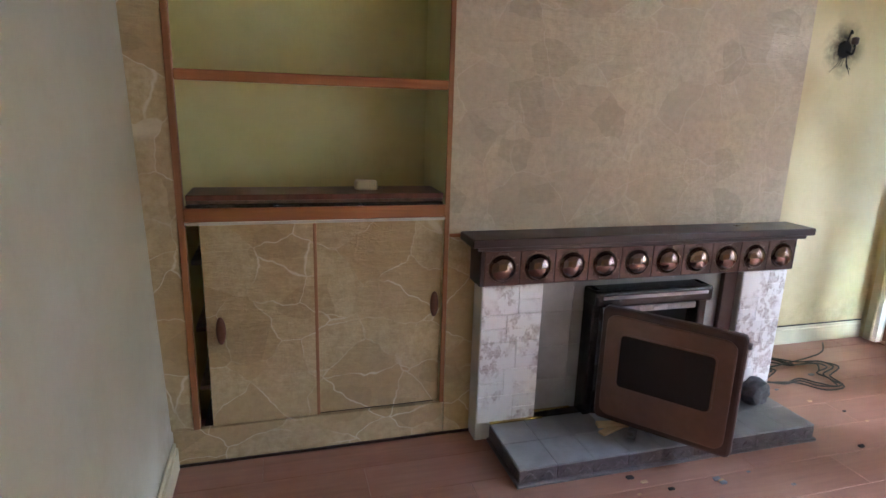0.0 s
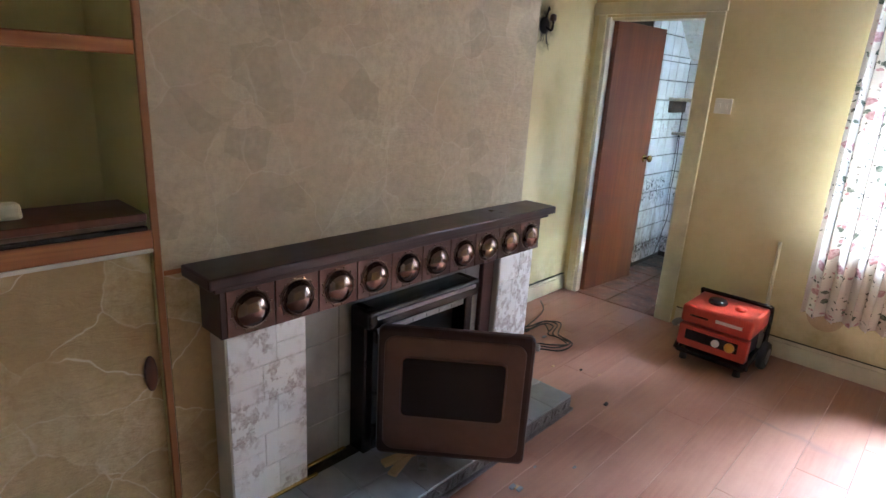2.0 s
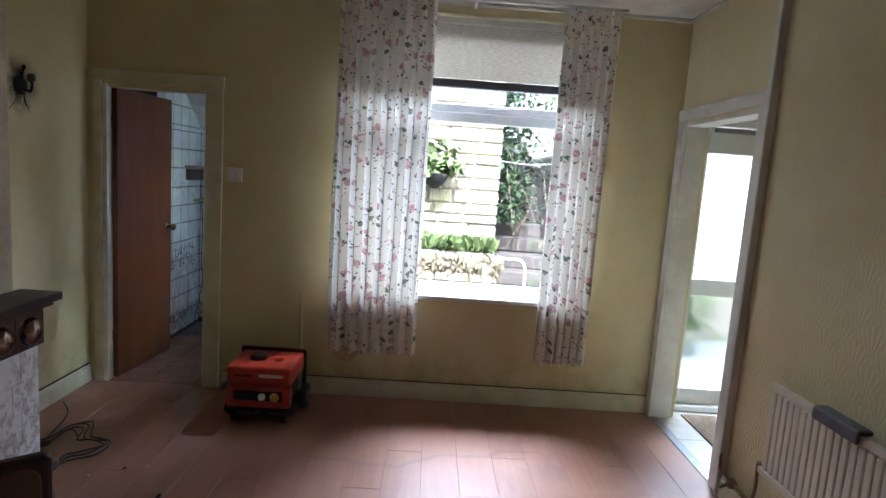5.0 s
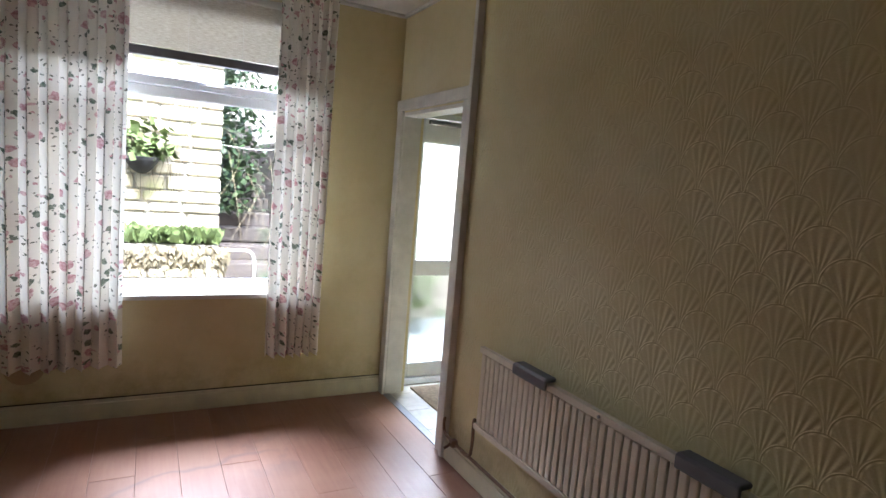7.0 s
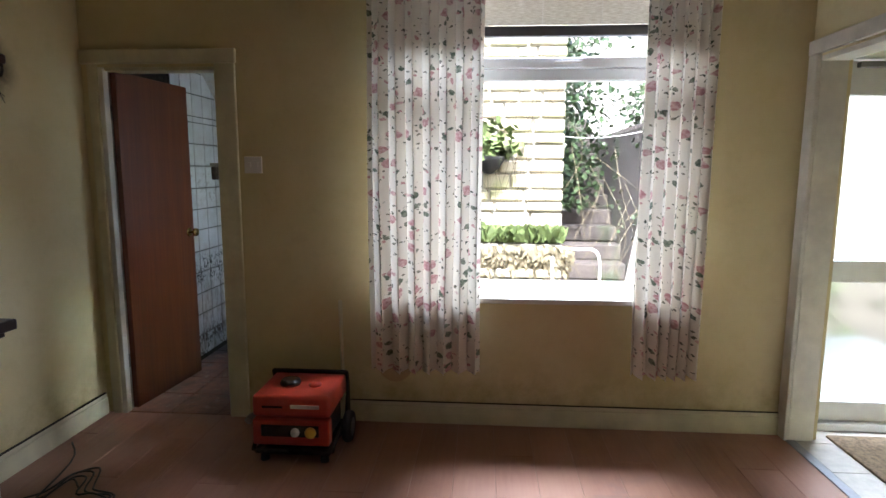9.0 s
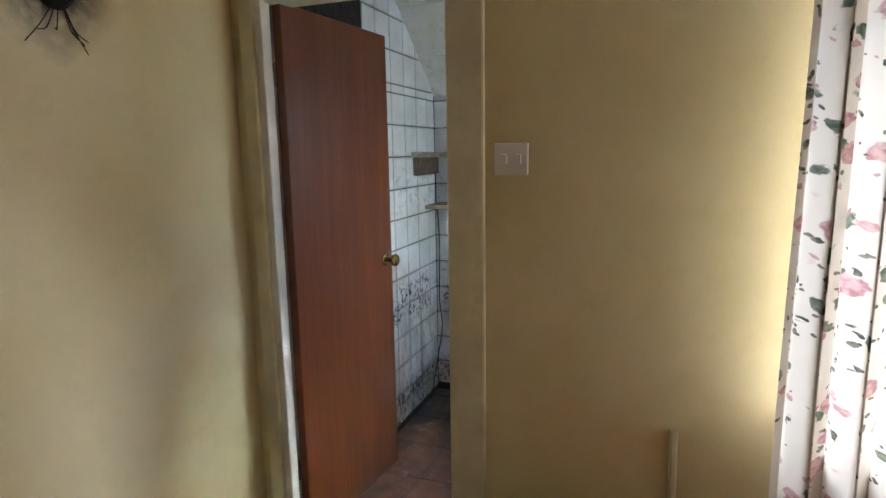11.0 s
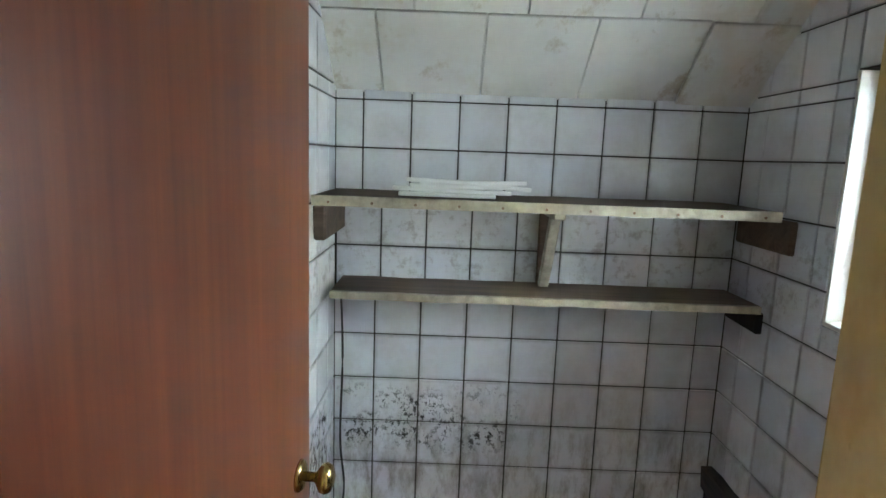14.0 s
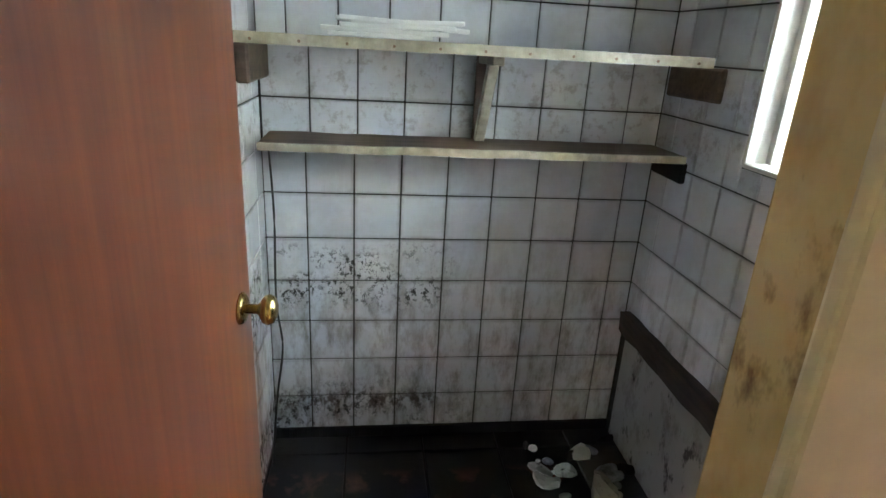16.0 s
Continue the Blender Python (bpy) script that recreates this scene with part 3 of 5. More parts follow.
# skirting boards with a moulded top
def skirting(name, x0, x1, y0, y1, axis, side):
    bm = bmesh.new()
    bx(bm, x0, x1, y0, y1, 0, 0.10, 0.003)
    s = 0.007
    if axis == "x":
        bx(bm, x0, x1, y0 + (s if side > 0 else 0), y1 - (s if side < 0 else 0), 0.10, 0.122, 0.003)
    else:
        bx(bm, x0 + (s if side > 0 else 0), x1 - (s if side < 0 else 0), y0, y1, 0.10, 0.122, 0.003)
    return structure(name, bm, M_CREAM, "scuffed cream painted skirting board", "skirting")


skirting("baseboard_window", -0.02, 0, YS + 0.02, DY0 - 0.11, "y", 1)
skirting("baseboard_alcove", XB1, -0.02, YA - 0.02, YA, "x", 1)
skirting("baseboard_south", XL, -1.06, YS, YS + 0.03, "x", -1)
# solid black strips drawn in for the shade of the gap above the skirting
structure("trim_skirting_gap", boxm(-0.0145, -0.0005, YS + 0.02, DY0 - 0.112, 0.1225, 0.1250), M_GROUT, "black strip drawn for the shaded gap above the skirting board", "trim")
structure("trim_alcove_gap", boxm(XB1 + 0.002, -0.022, YA - 0.0145, YA - 0.0005, 0.1225, 0.1265), M_GROUT, "black strip drawn for the shaded gap above the skirting board", "trim")
skirting("baseboard_west", XL, XL + 0.018, YS + 0.03, -0.02, "y", -1)

# ---- pantry doorway: architrave, lining, door ----
frame_n = thing("door_frame_1", (0, DY0, 0), "cream gloss architrave round the pantry doorway", "door frame", kind="structure")
for n, b in (("architrave_upright", (-0.022, -0.001, DY1 + 0.029, 0.488, 0, 1.984)), ("architrave_upright", (-0.022, -0.001, -0.336, -0.222, 0, 1.984)),
             ("architrave_head", (-0.026, -0.001, -0.342, YA - 0.002, 1.985, 2.06))):
    part(n, boxm(*b, 0.006, 2), M_CREAM, frame_n)
for n, b in (("lining", (-0.014, 0.034, DY1 - 0.003, DY1 + 0.0265, 0, DH - 0.001)), ("lining", (0.0, 0.099, DY0 + 0.001, DY0 + 0.005, 0, DH - 0.001)), ("lining_head", (-0.0005, 0.098, DY0 + 0.006, DY1 - 0.004, DH - 0.02, DH - 0.001)),
             ("door_stop", (0.05, 0.06, DY1 + 0.004, DY1 + 0.0265, 0, DH - 0.02))):
    part(n, boxm(*b, 0.003), M_WHITE if b[3] > 0.42 else M_JAMB if n == "lining" else M_CREAM, frame_n)

# red flush door, swung into the pantry about its far edge
door = thing("door_1", (0.042, DY1 - 0.004, 0.012), "red mahogany flush door standing open into the pantry", "door", kind="structure")
def in_door(bm):
    bmesh.ops.transform(bm, matrix=DOORM, verts=bm.verts)
    return bm


DOORM = pose(0.042, DY1 - 0.004, 0.012, 0, 0, -5.5)
DW = 0.65
part("leaf", in_door(boxm(0, DW, -0.035, 0, 0, 1.945, 0.002)), M_RED, door)
for side, y in ((-1, -0.035), (1, 0.0)):
    bm = bmesh.new()
    t = pose(DW - 0.055, y, 0.99, 90 if side < 0 else -90, 0, 0)
    lathe(bm, [(0.0295, 0), (0.0295, 0.003), (0.024, 0.008), (0.012, 0.011)], t)
    rose = part("rose", in_door(bm), M_BRASS, door, "round brass backplate", True)
    bm = bmesh.new()
    lathe(bm, [(0.009, 0.008), (0.009, 0.03), (0.014, 0.034), (0.026, 0.042), (0.028, 0.05), (0.024, 0.059), (0.012, 0.064), (0.002, 0.065)], t)
    part("knob", in_door(bm), M_BRASS, door, "round brass door knob", True)
for z in (0.25, 1.68):
    bm = cyl(bmesh.new(), (0.0, 0.006, z), (0.0, 0.006, z + 0.08), 0.006)
    bx(bm, -0.002, 0.03, 0.0005, 0.002, z, z + 0.08)
    part("hinge", in_door(bm), M_STEEL, door, "dull steel butt hinge")

# ---- lobby opening, lobby and back door ----
fr = thing("door_frame_2", (-0.5, YS, 0), "white gloss frame of the lobby opening", "door frame", kind="structure")
for n, b in (("architrave_upright", (-0.085, -0.002, YS - 0.0, YS + 0.02, 0, 1.99)), ("architrave_upright", (-1.02, -0.935, YS, YS + 0.022, 0, 1.99)),
             ("architrave_head", (-1.02, -0.002, YS, YS + 0.024, 1.99, 2.06)), ("lining", (-0.085, -0.06, YS - 0.13, YS - 0.001, 0, 1.98)),
             ("lining", (-0.96, -0.935, YS - 0.13, YS - 0.001, 0, 1.98)), ("lining_head", (-0.935, -0.085, YS - 0.13, YS - 0.001, 1.955, 1.98))):
    part(n, boxm(*b, 0.004, 2), M_WHITE, fr)
structure("wall_lobby_jamb", boxm(-1.03, -0.961, YS - 0.13, YS - 0.002, 0, 1.978), M_YELLOW, "plain wall beside the lobby opening")
structure("wall_lobby_corner", boxm(-0.059, TH, YS - 0.16, YS - 0.001, 0, 2.6), M_YELLOW, "plain corner wall of the lobby")
structure("trim_upright", boxm(-1.058, -1.024, YS + 0.001, YS + 0.045, 0, H - 0.023, 0.004), M_WHITE, "upright white batten at the edge of the papered wall", "trim")
structure("floor_lobby", boxm(-1.4, 0.35, -5.0, YS, -0.12, -0.004), M_LOBBY, "pale tiled lobby floor", "floor")
structure("trim_threshold", boxm(-0.96, -0.08, YS - 0.04, YS + 0.01, -0.004, 0.006, 0.002), M_STEEL, "worn metal threshold strip", "threshold")
structure("wall_lobby_south", boxm(-1.4, 0.35, -5.1, -5.0, 0, 2.6), M_YELLOW, "plain yellow lobby wall")
structure("wall_lobby_west", boxm(-1.5, -1.4, -5.1, YS - 0.13, 0, 2.6), M_YELLOW, "plain yellow lobby wall")
structure("ceiling_lobby", boxm(-1.5, 0.35, -5.1, YS - 0.13, 2.6, 2.7), M_CEIL, "plain lobby ceiling", "ceiling")
bm = bmesh.new()
bx(bm, 0.06, 0.34, -5.0, -4.32, 0, 2.6)
bx(bm, 0.06, 0.34, -4.32, YS - 0.16, 2.04, 2.6)
structure("wall_lobby_back", bm, M_YELLOW, "yellow lobby wall over the back door")
bd = thing("door_2", (0.1, -3.9, 0), "white plastic back door with frosted panes", "door", kind="structure")
Y0, Y1 = -4.31, -3.465
for n, b in (("outer_frame", (0.07, 0.14, Y1 - 0.035, Y1, 0, 2.035)), ("outer_frame", (0.07, 0.14, Y0, Y0 + 0.035, 0, 2.035)), ("head_frame", (0.07, 0.14, Y0 + 0.035, Y1 - 0.035, 1.99, 2.035)),
             ("sill_bar", (0.05, 0.14, Y0 + 0.035, Y1 - 0.035, 0, 0.045)),
             ("stile", (0.085, 0.135, Y1 - 0.078, Y1 - 0.037, 0.047, 1.985)), ("stile", (0.085, 0.135, Y0 + 0.037, Y0 + 0.125, 0.047, 1.985)),
             ("top_rail", (0.085, 0.135, Y0 + 0.125, Y1 - 0.078, 1.81, 1.985)), ("middle_rail", (0.085, 0.135, Y0 + 0.125, Y1 - 0.078, 0.83, 0.95)),
             ("bottom_rail", (0.085, 0.135, Y0 + 0.125, Y1 - 0.078, 0.047, 0.16))):
    part(n, boxm(*b, 0.006, 2), M_UPVC, bd)
for z0, z1 in ((0.16, 0.83), (0.95, 1.81)):
    g = part("pane", boxm(0.106, 0.112, Y0 + 0.12, Y1 - 0.074, z0 - 0.005, z1 + 0.005), M_FROST, bd, "frosted glass pane")
    g.visible_shadow = False
part("weather_bar", boxm(0.05, 0.086, Y0 + 0.1, Y1 - 0.1, 1.945, 1.975, 0.004), M_STEEL, bd, "grey door closer bar")
solid("doormat", boxm(-0.5, -0.02, -4.1, -3.53, -0.003, 0.012, 0.004), M_MAT, "brown coir doormat inside the back door", "doormat")

# ---- window with sill, blind and curtains ----
win = thing("window_1", (0.12, -1.95, WZ0), "white plastic window with a top-hung light", "window", kind="structure")
a, b = WY0, WY1
for n, q in (("frame_upright", (0.08, 0.15, a, a + 0.055, WZ0, WZ1)), ("frame_upright", (0.08, 0.15, b - 0.055, b, WZ0, WZ1)), ("frame_head", (0.08, 0.15, a + 0.055, b - 0.055, WZ1 - 0.06, WZ1)),
             ("frame_foot", (0.08, 0.15, a + 0.055, b - 0.055, WZ0, WZ0 + 0.04)), ("transom", (0.08, 0.15, a + 0.055, b - 0.055, 1.895, 1.955)),
             ("light_foot", (0.06, 0.13, a + 0.06, b - 0.06, 1.957, 2.01)), ("light_head", (0.06, 0.13, a + 0.06, b - 0.06, 2.445, 2.495)),
             ("light_upright", (0.06, 0.13, a + 0.06, a + 0.11, 2.01, 2.445)), ("light_upright", (0.06, 0.13, b - 0.11, b - 0.06, 2.01, 2.445))):
    part(n, boxm(*q, 0.006, 2), M_UPVC, win)
for z0, z1 in ((WZ0 + 0.035, 1.90), (2.005, 2.45)):
    g = part("pane", boxm(0.108, 0.112, a + 0.05, b - 0.05, z0, z1), M_GLASS, win, "clear glass pane")
    g.visible_shadow = False
bm = boxm(0.045, 0.06, -2.12, -2.03, 1.975, 1.99, 0.003)
bx(bm, 0.03, 0.042, -2.17, -2.06, 1.977, 1.989, 0.004, 2)
part("handle", bm, M_WPLAS, win, "white window handle")
solid("window_sill", boxm(-0.165, 0.079, WY0 - 0.03, WY1 + 0.03, WZ0 - 0.03, WZ0 - 0.001, 0.006, 2), M_WHITE, "white painted window sill board", "window sill", kind="structure")
structure("wall_under_sill", boxm(-0.02, -0.001, WY0 - 0.01, WY1 + 0.01, WZ0 - 0.06, WZ0 - 0.031, 0.003), M_CREAM, "cream bead under the window sill", "trim")

blind = thing("roman_blind", (0.03, -1.95, 2.5), "half-raised off-white woven slat blind", "blind")
part("headrail", boxm(0.0, 0.045, WY0 + 0.02, WY1 - 0.02, 2.50, 2.54, 0.004), M_WHITE, blind)
slat = boxm(-0.0012, 0.0012, WY0 + 0.03, WY1 - 0.03, -0.00605, 0.00605)
sm = bpy.data.meshes.new("slat")
slat.to_mesh(sm)
slat.free()
sm.materials.append(M_BLIND)
for k in range(28):
    o = new("slat", sm)
    o.parent = blind
    o.location = (-0.008, 1.95, -0.0065 - 0.012 * k)
for k in range(5):
    y = WY0 + 0.14 + k * 0.3
    part("cord", cyl(bmesh.new(), (0.0185, y, 2.16), (0.0185, y, 2.5), 0.0012, n=6), M_WPLAS, blind)
part("folded_bottom", boxm(0.002, 0.042, WY0 + 0.03, WY1 - 0.03, 2.105, 2.158, 0.006, 2), M_GREYP, blind, "dark folded bottom edge of the blind")
part("pull_cord", tube(bmesh.new(), [(-0.01, -2.50, 2.5), (-0.012, -2.50, 1.9), (-0.01, -2.503, 1.5)], 0.0015, 6), M_WPLAS, blind, "thin pull cord")


def curtain(name, y0, y1, z0, z1, folds, seed, label):
    """Cloth hung in folds, wider at the foot, with a gathered head and a hem."""
    rnd = random.Random(seed)
    bm = bmesh.new()
    uvl = bm.loops.layers.uv.new("UVMap")
    nu, nv = folds * 10, 40
    ph = [rnd.uniform(-0.5, 0.5) for _ in range(folds + 2)]
    amp = [rnd.uniform(0.7, 1.25) for _ in range(folds + 2)]
    grid = []
    for j in range(nv + 1):
        v = j / nv
        row = []
        for i in range(nu + 1):
            u = i / nu
            k = u * folds
            c = int(k)
            a_ = amp[c] + (amp[c + 1] - amp[c]) * (k - c)
            p_ = ph[c] + (ph[c + 1] - ph[c]) * (k - c)
            deep = 0.012 + 0.022 * min(1.0, v * 3.0)
            x = -0.205 + a_ * deep * math.sin(2 * math.pi * k + p_ + 0.5 * v) + 0.006 * math.sin(9 * v + 5 * u)
            y = y0 + (y1 - y0) * (u + 0.018 * math.sin(4 * math.pi * k)) + 0.012 * math.sin(3 * v + 6 * u) * v
            z = z1 + (z0 - z1) * v + (0.008 * math.sin(2 * math.pi * k) * v)
            row.append((bm.verts.new((x, y, z)), (u * abs(y1 - y0) * 1.9, v * (z1 - z0))))
        grid.append(row)
    for j in range(nv):
        for i in range(nu):
            q = (grid[j][i], grid[j][i + 1], grid[j + 1][i + 1], grid[j + 1][i])
            f = bm.faces.new([w[0] for w in q])
            f.smooth = True
            for loop, w in zip(f.loops, q):
                loop[uvl].uv = w[1]
    ob = thing(name, (-0.2, (y0 + y1) / 2, z0), label, "curtain", "curtains at the window")
    c = part("cloth", bm, M_CURTAIN, ob)
    for k in range(folds + 1):
        y = y0 + (y1 - y0) * k / folds
        part("hook", tube(bmesh.new(), [(-0.19, y, z1 - 0.01), (-0.185, y, z1 + 0.015), (-0.178, y, z1 + 0.005)], 0.002, 6, 3), M_WPLAS, ob)
    return ob


curtain("curtain", -1.09, -1.665, 0.375, 2.585, 7, 3, "floral curtain with pink roses, drawn aside")
curtain("curtain", -2.435, -2.775, 0.375, 2.585, 6, 8, "narrow floral curtain with pink roses, bunched aside")
rail = thing("curtain_rail", (-0.17, -1.9, 2.6), "white plastic curtain rail over the window", "curtain rail")
part("track", boxm(-0.185, -0.165, -2.82, -1.0, 2.592, 2.61, 0.003), M_WHITE, rail)
for y in (-1.15, -1.9, -2.7):
    part("bracket", boxm(-0.165, 0.0, y - 0.008, y + 0.008, 2.596, 2.606), M_WHITE, rail)

# ---- alcove cupboard and shelves ----
cup = thing("alcove_cupboard", (-3.75, 0, 0), "built-in cupboard with stone-papered sliding doors, slightly open", "cupboard")
part("kick_board", boxm(XL + 0.0, XB0 + 0.02, -0.004, 0.02, 0, 0.158, 0.002), M_STONE, cup)
part("stile", lean(boxm(XL, -4.222, -0.005, 0.02, 0.16, H - 0.03, 0.002), True), M_STONE, cup, "stone-papered side board")
part("upright_trim", boxm(-4.221, -4.196, -0.012, 0.02, 0.16, H - 0.03, 0.003), M_ORANGE_V, cup, "orange-brown wooden edge strip")
part("upright_trim", boxm(XB0 - 0.001, XB0 + 0.02, -0.012, -0.0005, 0.16, H - 0.03, 0.003), M_ORANGE_V, cup, "orange-brown wooden edge strip")
part("floor_board", boxm(-4.194, XB0 - 0.002, 0.022, YC - 0.01, 0.1, 0.118), M_OLDWOOD, cup)
# back coloured near-black for the shade inside the cupboard
part("back_panel", boxm(-4.194, XB0 - 0.002, YC - 0.009, YC - 0.003, 0.12, 0.98), M_SOOT_BLACK, cup)
for z in (0.30, 0.555, 0.83):
    part("inner_shelf", boxm(-4.194, XB0 - 0.002, 0.06, YC - 0.012, z, z + 0.018), M_FLAKED, cup)
ld = part("sliding_door", boxm(-4.148, -3.72, 0.002, 0.014, 0.162, 0.996, 0.002), M_STONE, cup)
rd = part("sliding_door", boxm(-3.745, XB0 + 0.0, 0.016, 0.028, 0.162, 0.996, 0.002), M_STONE, cup)
part("edge_strip", boxm(-3.732, -3.719, -0.001, 0.0155, 0.162, 0.996, 0.002), M_ORANGE_V, cup)
for x, y, z in ((-4.095, 0.002, 0.575), (XB0 - 0.03, 0.016, 0.625)):
    bm = bmesh.new()
    bmesh.ops.create_uvsphere(bm, u_segments=20, v_segments=12, radius=1, matrix=Matrix.Translation((x, y - 0.004, z)) @ Matrix.Diagonal((0.019, 0.013, 0.058, 1)))
    part("handle", bm, M_HANDLE, ld if x < -4 else rd, "oval dark brown finger pull", True)
part("top_rail", boxm(-4.196, XB0, -0.012, 0.022, 1.0, 1.012, 0.002), M_WHITE, cup, "thin white strip")
part("top_rail_wood", boxm(-4.196, XB0, -0.014, 0.022, 1.0125, 1.066, 0.004), M_ORANGE, cup, "orange stained wooden rail")
part("top_board", boxm(-4.196, XB0 - 0.001, 0.0225, YC - 0.003, 1.045, 1.066), M_OLDWOOD, cup)
for z0, z1, d, mt, lb in ((1.0665, 1.080, -0.022, M_BLACK, "thin dark board lying in a stack"), (1.0805, 1.094, -0.016, M_OLDWOOD, "grey weathered board lying in a stack"), (1.0945, 1.116, -0.024, M_HANDLE, "dark brown board on top of a stack")):
    solid("loose_board", rough_up(boxm(-4.185, XB0 - 0.012, d, 0.19, z0, z1, 0.004, 2), 0.0018, 4), mt, lb, "board", "boards stacked on the cupboard")
solid("plaster_lump", rough_up(boxm(-3.555, -3.465, 0.06, 0.12, 1.117, 1.155, 0.01, 2), 0.006, 30), M_CREAM, "small pale lump of plaster on the boards", "rubble")
for z in (1.525, 1.985):
    sh = thing("alcove_shelf", (-3.7, 0.1, z), "yellow painted alcove shelf with an orange wooden edge", "shelf", "shelves in the alcove")
    part("shelf_board", boxm(-4.196, XB0 - 0.001, 0.02, YC - 0.002, z + 0.004, z + 0.024), M_ALCOVE, sh)
    part("front_edge", boxm(-4.196, XB0 - 0.001, -0.01, 0.019, z - 0.004, z + 0.034, 0.004), M_ORANGE, sh, "orange-brown wooden front edge")
structure("trim_floor_cupboard", boxm(XL, -2.99, -0.016, -0.007, 0, 0.012, 0.002), M_DARK, "dark strip at the foot of the cupboard", "trim")
structure("trim_breast", boxm(XB0 + 0.022, -3.06, -0.012, -0.0065, 0.925, 0.94, 0.002), M_ORANGE, "thin wooden strip beside the mantelpiece", "trim")

# stone-papered board below the strip, beside the fireplace
structure("wall_breast_strip", boxm(XB0 + 0.022, -3.053, -0.0105, -0.0062, 0.013, 0.924), M_STONE, "stone-pattern paper beside the fireplace")

# ---- fireplace ----
fp = thing("fireplace", (-2.25, -0.1, 0), "tiled fireplace with dark wooden mantel and copper domes", "fireplace")
MT = 0.95
bm = bmesh.new()
bx(bm, -3.125, -1.40, -0.185, -0.0065, MT - 0.035, MT, 0.006, 2)
bx(bm, -3.10, -1.425, -0.162, -0.0065, MT - 0.055, MT - 0.036, 0.004, 2)
part("mantel_shelf", bm, M_DARK, fp, "dark stained wooden shelf")
part("frieze", boxm(-3.075, -1.448, -0.135, -0.0065, 0.738, MT - 0.056, 0.003), M_DARK, fp)
n = 10
w = (3.06 - 1.462) / n
for k in range(n):
    xc = -3.06 + w * (k + 0.5)
    zc = 0.815
    bm = boxm(xc - w / 2 + 0.002, xc + w / 2 - 0.002, -0.141, -0.1355, zc - 0.073, zc + 0.073, 0.002)
    pl = part("copper_panel", bm, M_OLDCOPPER, fp, "square of tarnished copper with a dome")
    bm = bmesh.new()
    t = pose(xc, -0.141, zc, 90, 0, 0)
    prof = [(0.057, 0.0), (0.0575, 0.003)] + [(0.055 * math.cos(q * math.pi / 16), 0.004 + 0.036 * math.sin(q * math.pi / 16)) for q in range(8)] + [(0.001, 0.04)]
    lathe(bm, prof, t, 28)
    part("dome", bm, M_COPPER, pl, smooth=True)
    bm = bmesh.new()
    rr = 0.062
    tube(bm, [(xc + rr * math.cos(q * math.pi / 8), -0.142, zc + rr * math.sin(q * math.pi / 8)) for q in range(17)], 0.0022, 6, 2)
    for q in range(12):
        g = q * math.pi / 6 + 0.2
        bx(bm, -0.003, 0.003, -0.146, -0.141, -0.003, 0.003, 0, 1, Matrix.Translation((xc + 0.0665 * math.cos(g), 0, zc + 0.0665 * math.sin(g))))
    part("beaded_ring", bm, M_OLDBRASS, pl)
part("pier", boxm(-3.05, -2.765, -0.098, -0.0065, 0.0, 0.738, 0.002), M_WHITE, fp, "cream edged pier under the mantel")
part("pier", boxm(-1.705, -1.437, -0.098, -0.0065, 0.0, 0.738, 0.002), M_WHITE, fp, "cream edged pier under the mantel")
rnd = random.Random(5)
for x0, x1 in ((-3.046, -2.767), (-1.703, -1.441)):
    z = 0.086
    row = 0
    while z < 0.73:
        h = min(0.1275, 0.735 - z)
        cut = x0 + (x1 - x0) * (0.42 if row % 2 else 0.6)
        for q0, q1 in ((x0, cut), (cut, x1)):
            halves = ((z, z + h),) if (row + (q0 == x0)) % 2 else ((z, z + h / 2), (z + h / 2, z + h))
            for a0, a1 in halves:
                part("tile", boxm(q0 + 0.001, q1 - 0.001, -0.1035, -0.0985, a0 + 0.001, a1 - 0.001, 0.0012), M_CRACK, fp)
        z += h
        row += 1
part("surround", boxm(-2.764, -1.706, -0.04, -0.0066, 0.0, 0.737), M_GROUT, fp)
for i in range(4):
    for k in range(6):
        part("surround_tile", boxm(-2.763 + 0.176 * k + 0.0008, -2.763 + 0.176 * (k + 1) - 0.0008, -0.046, -0.0405, 0.08 + 0.163 * i + 0.001, 0.08 + 0.163 * (i + 1) - 0.001, 0.001), M_BACKT, fp)
part("surround_upright", boxm(-1.79, -1.707, -0.075, -0.047, 0.08, 0.737, 0.004), M_BROWN_D, fp, "dark brown upright by the pier")
for b in ((-2.985, -2.73, -0.118, -0.104, 0.0815, 0.09), (-2.76, -2.56, -0.062, -0.0465, 0.0815, 0.09)):
    solid("brass_strip", boxm(*b, 0.002), M_BRASS, "yellow metal strip lying on the hearth", "metal strip", "strips on the hearth")

# hearth slab with tiles and an embossed edge
he = thing("hearth", (-2.25, -0.25, 0), "grey tiled hearth with dark embossed edge tiles", "hearth")
HX0, HX1, HY = -2.985, -1.505, -0.452
part("slab", boxm(HX0 + 0.008, HX1 - 0.008, HY + 0.008, -0.104, 0, 0.07), M_GROUT, he)
part("base_moulding", boxm(HX0 - 0.012, HX1 + 0.012, HY - 0.014, -0.104, 0, 0.014, 0.004), M_TRIMT, he)
nt = 9
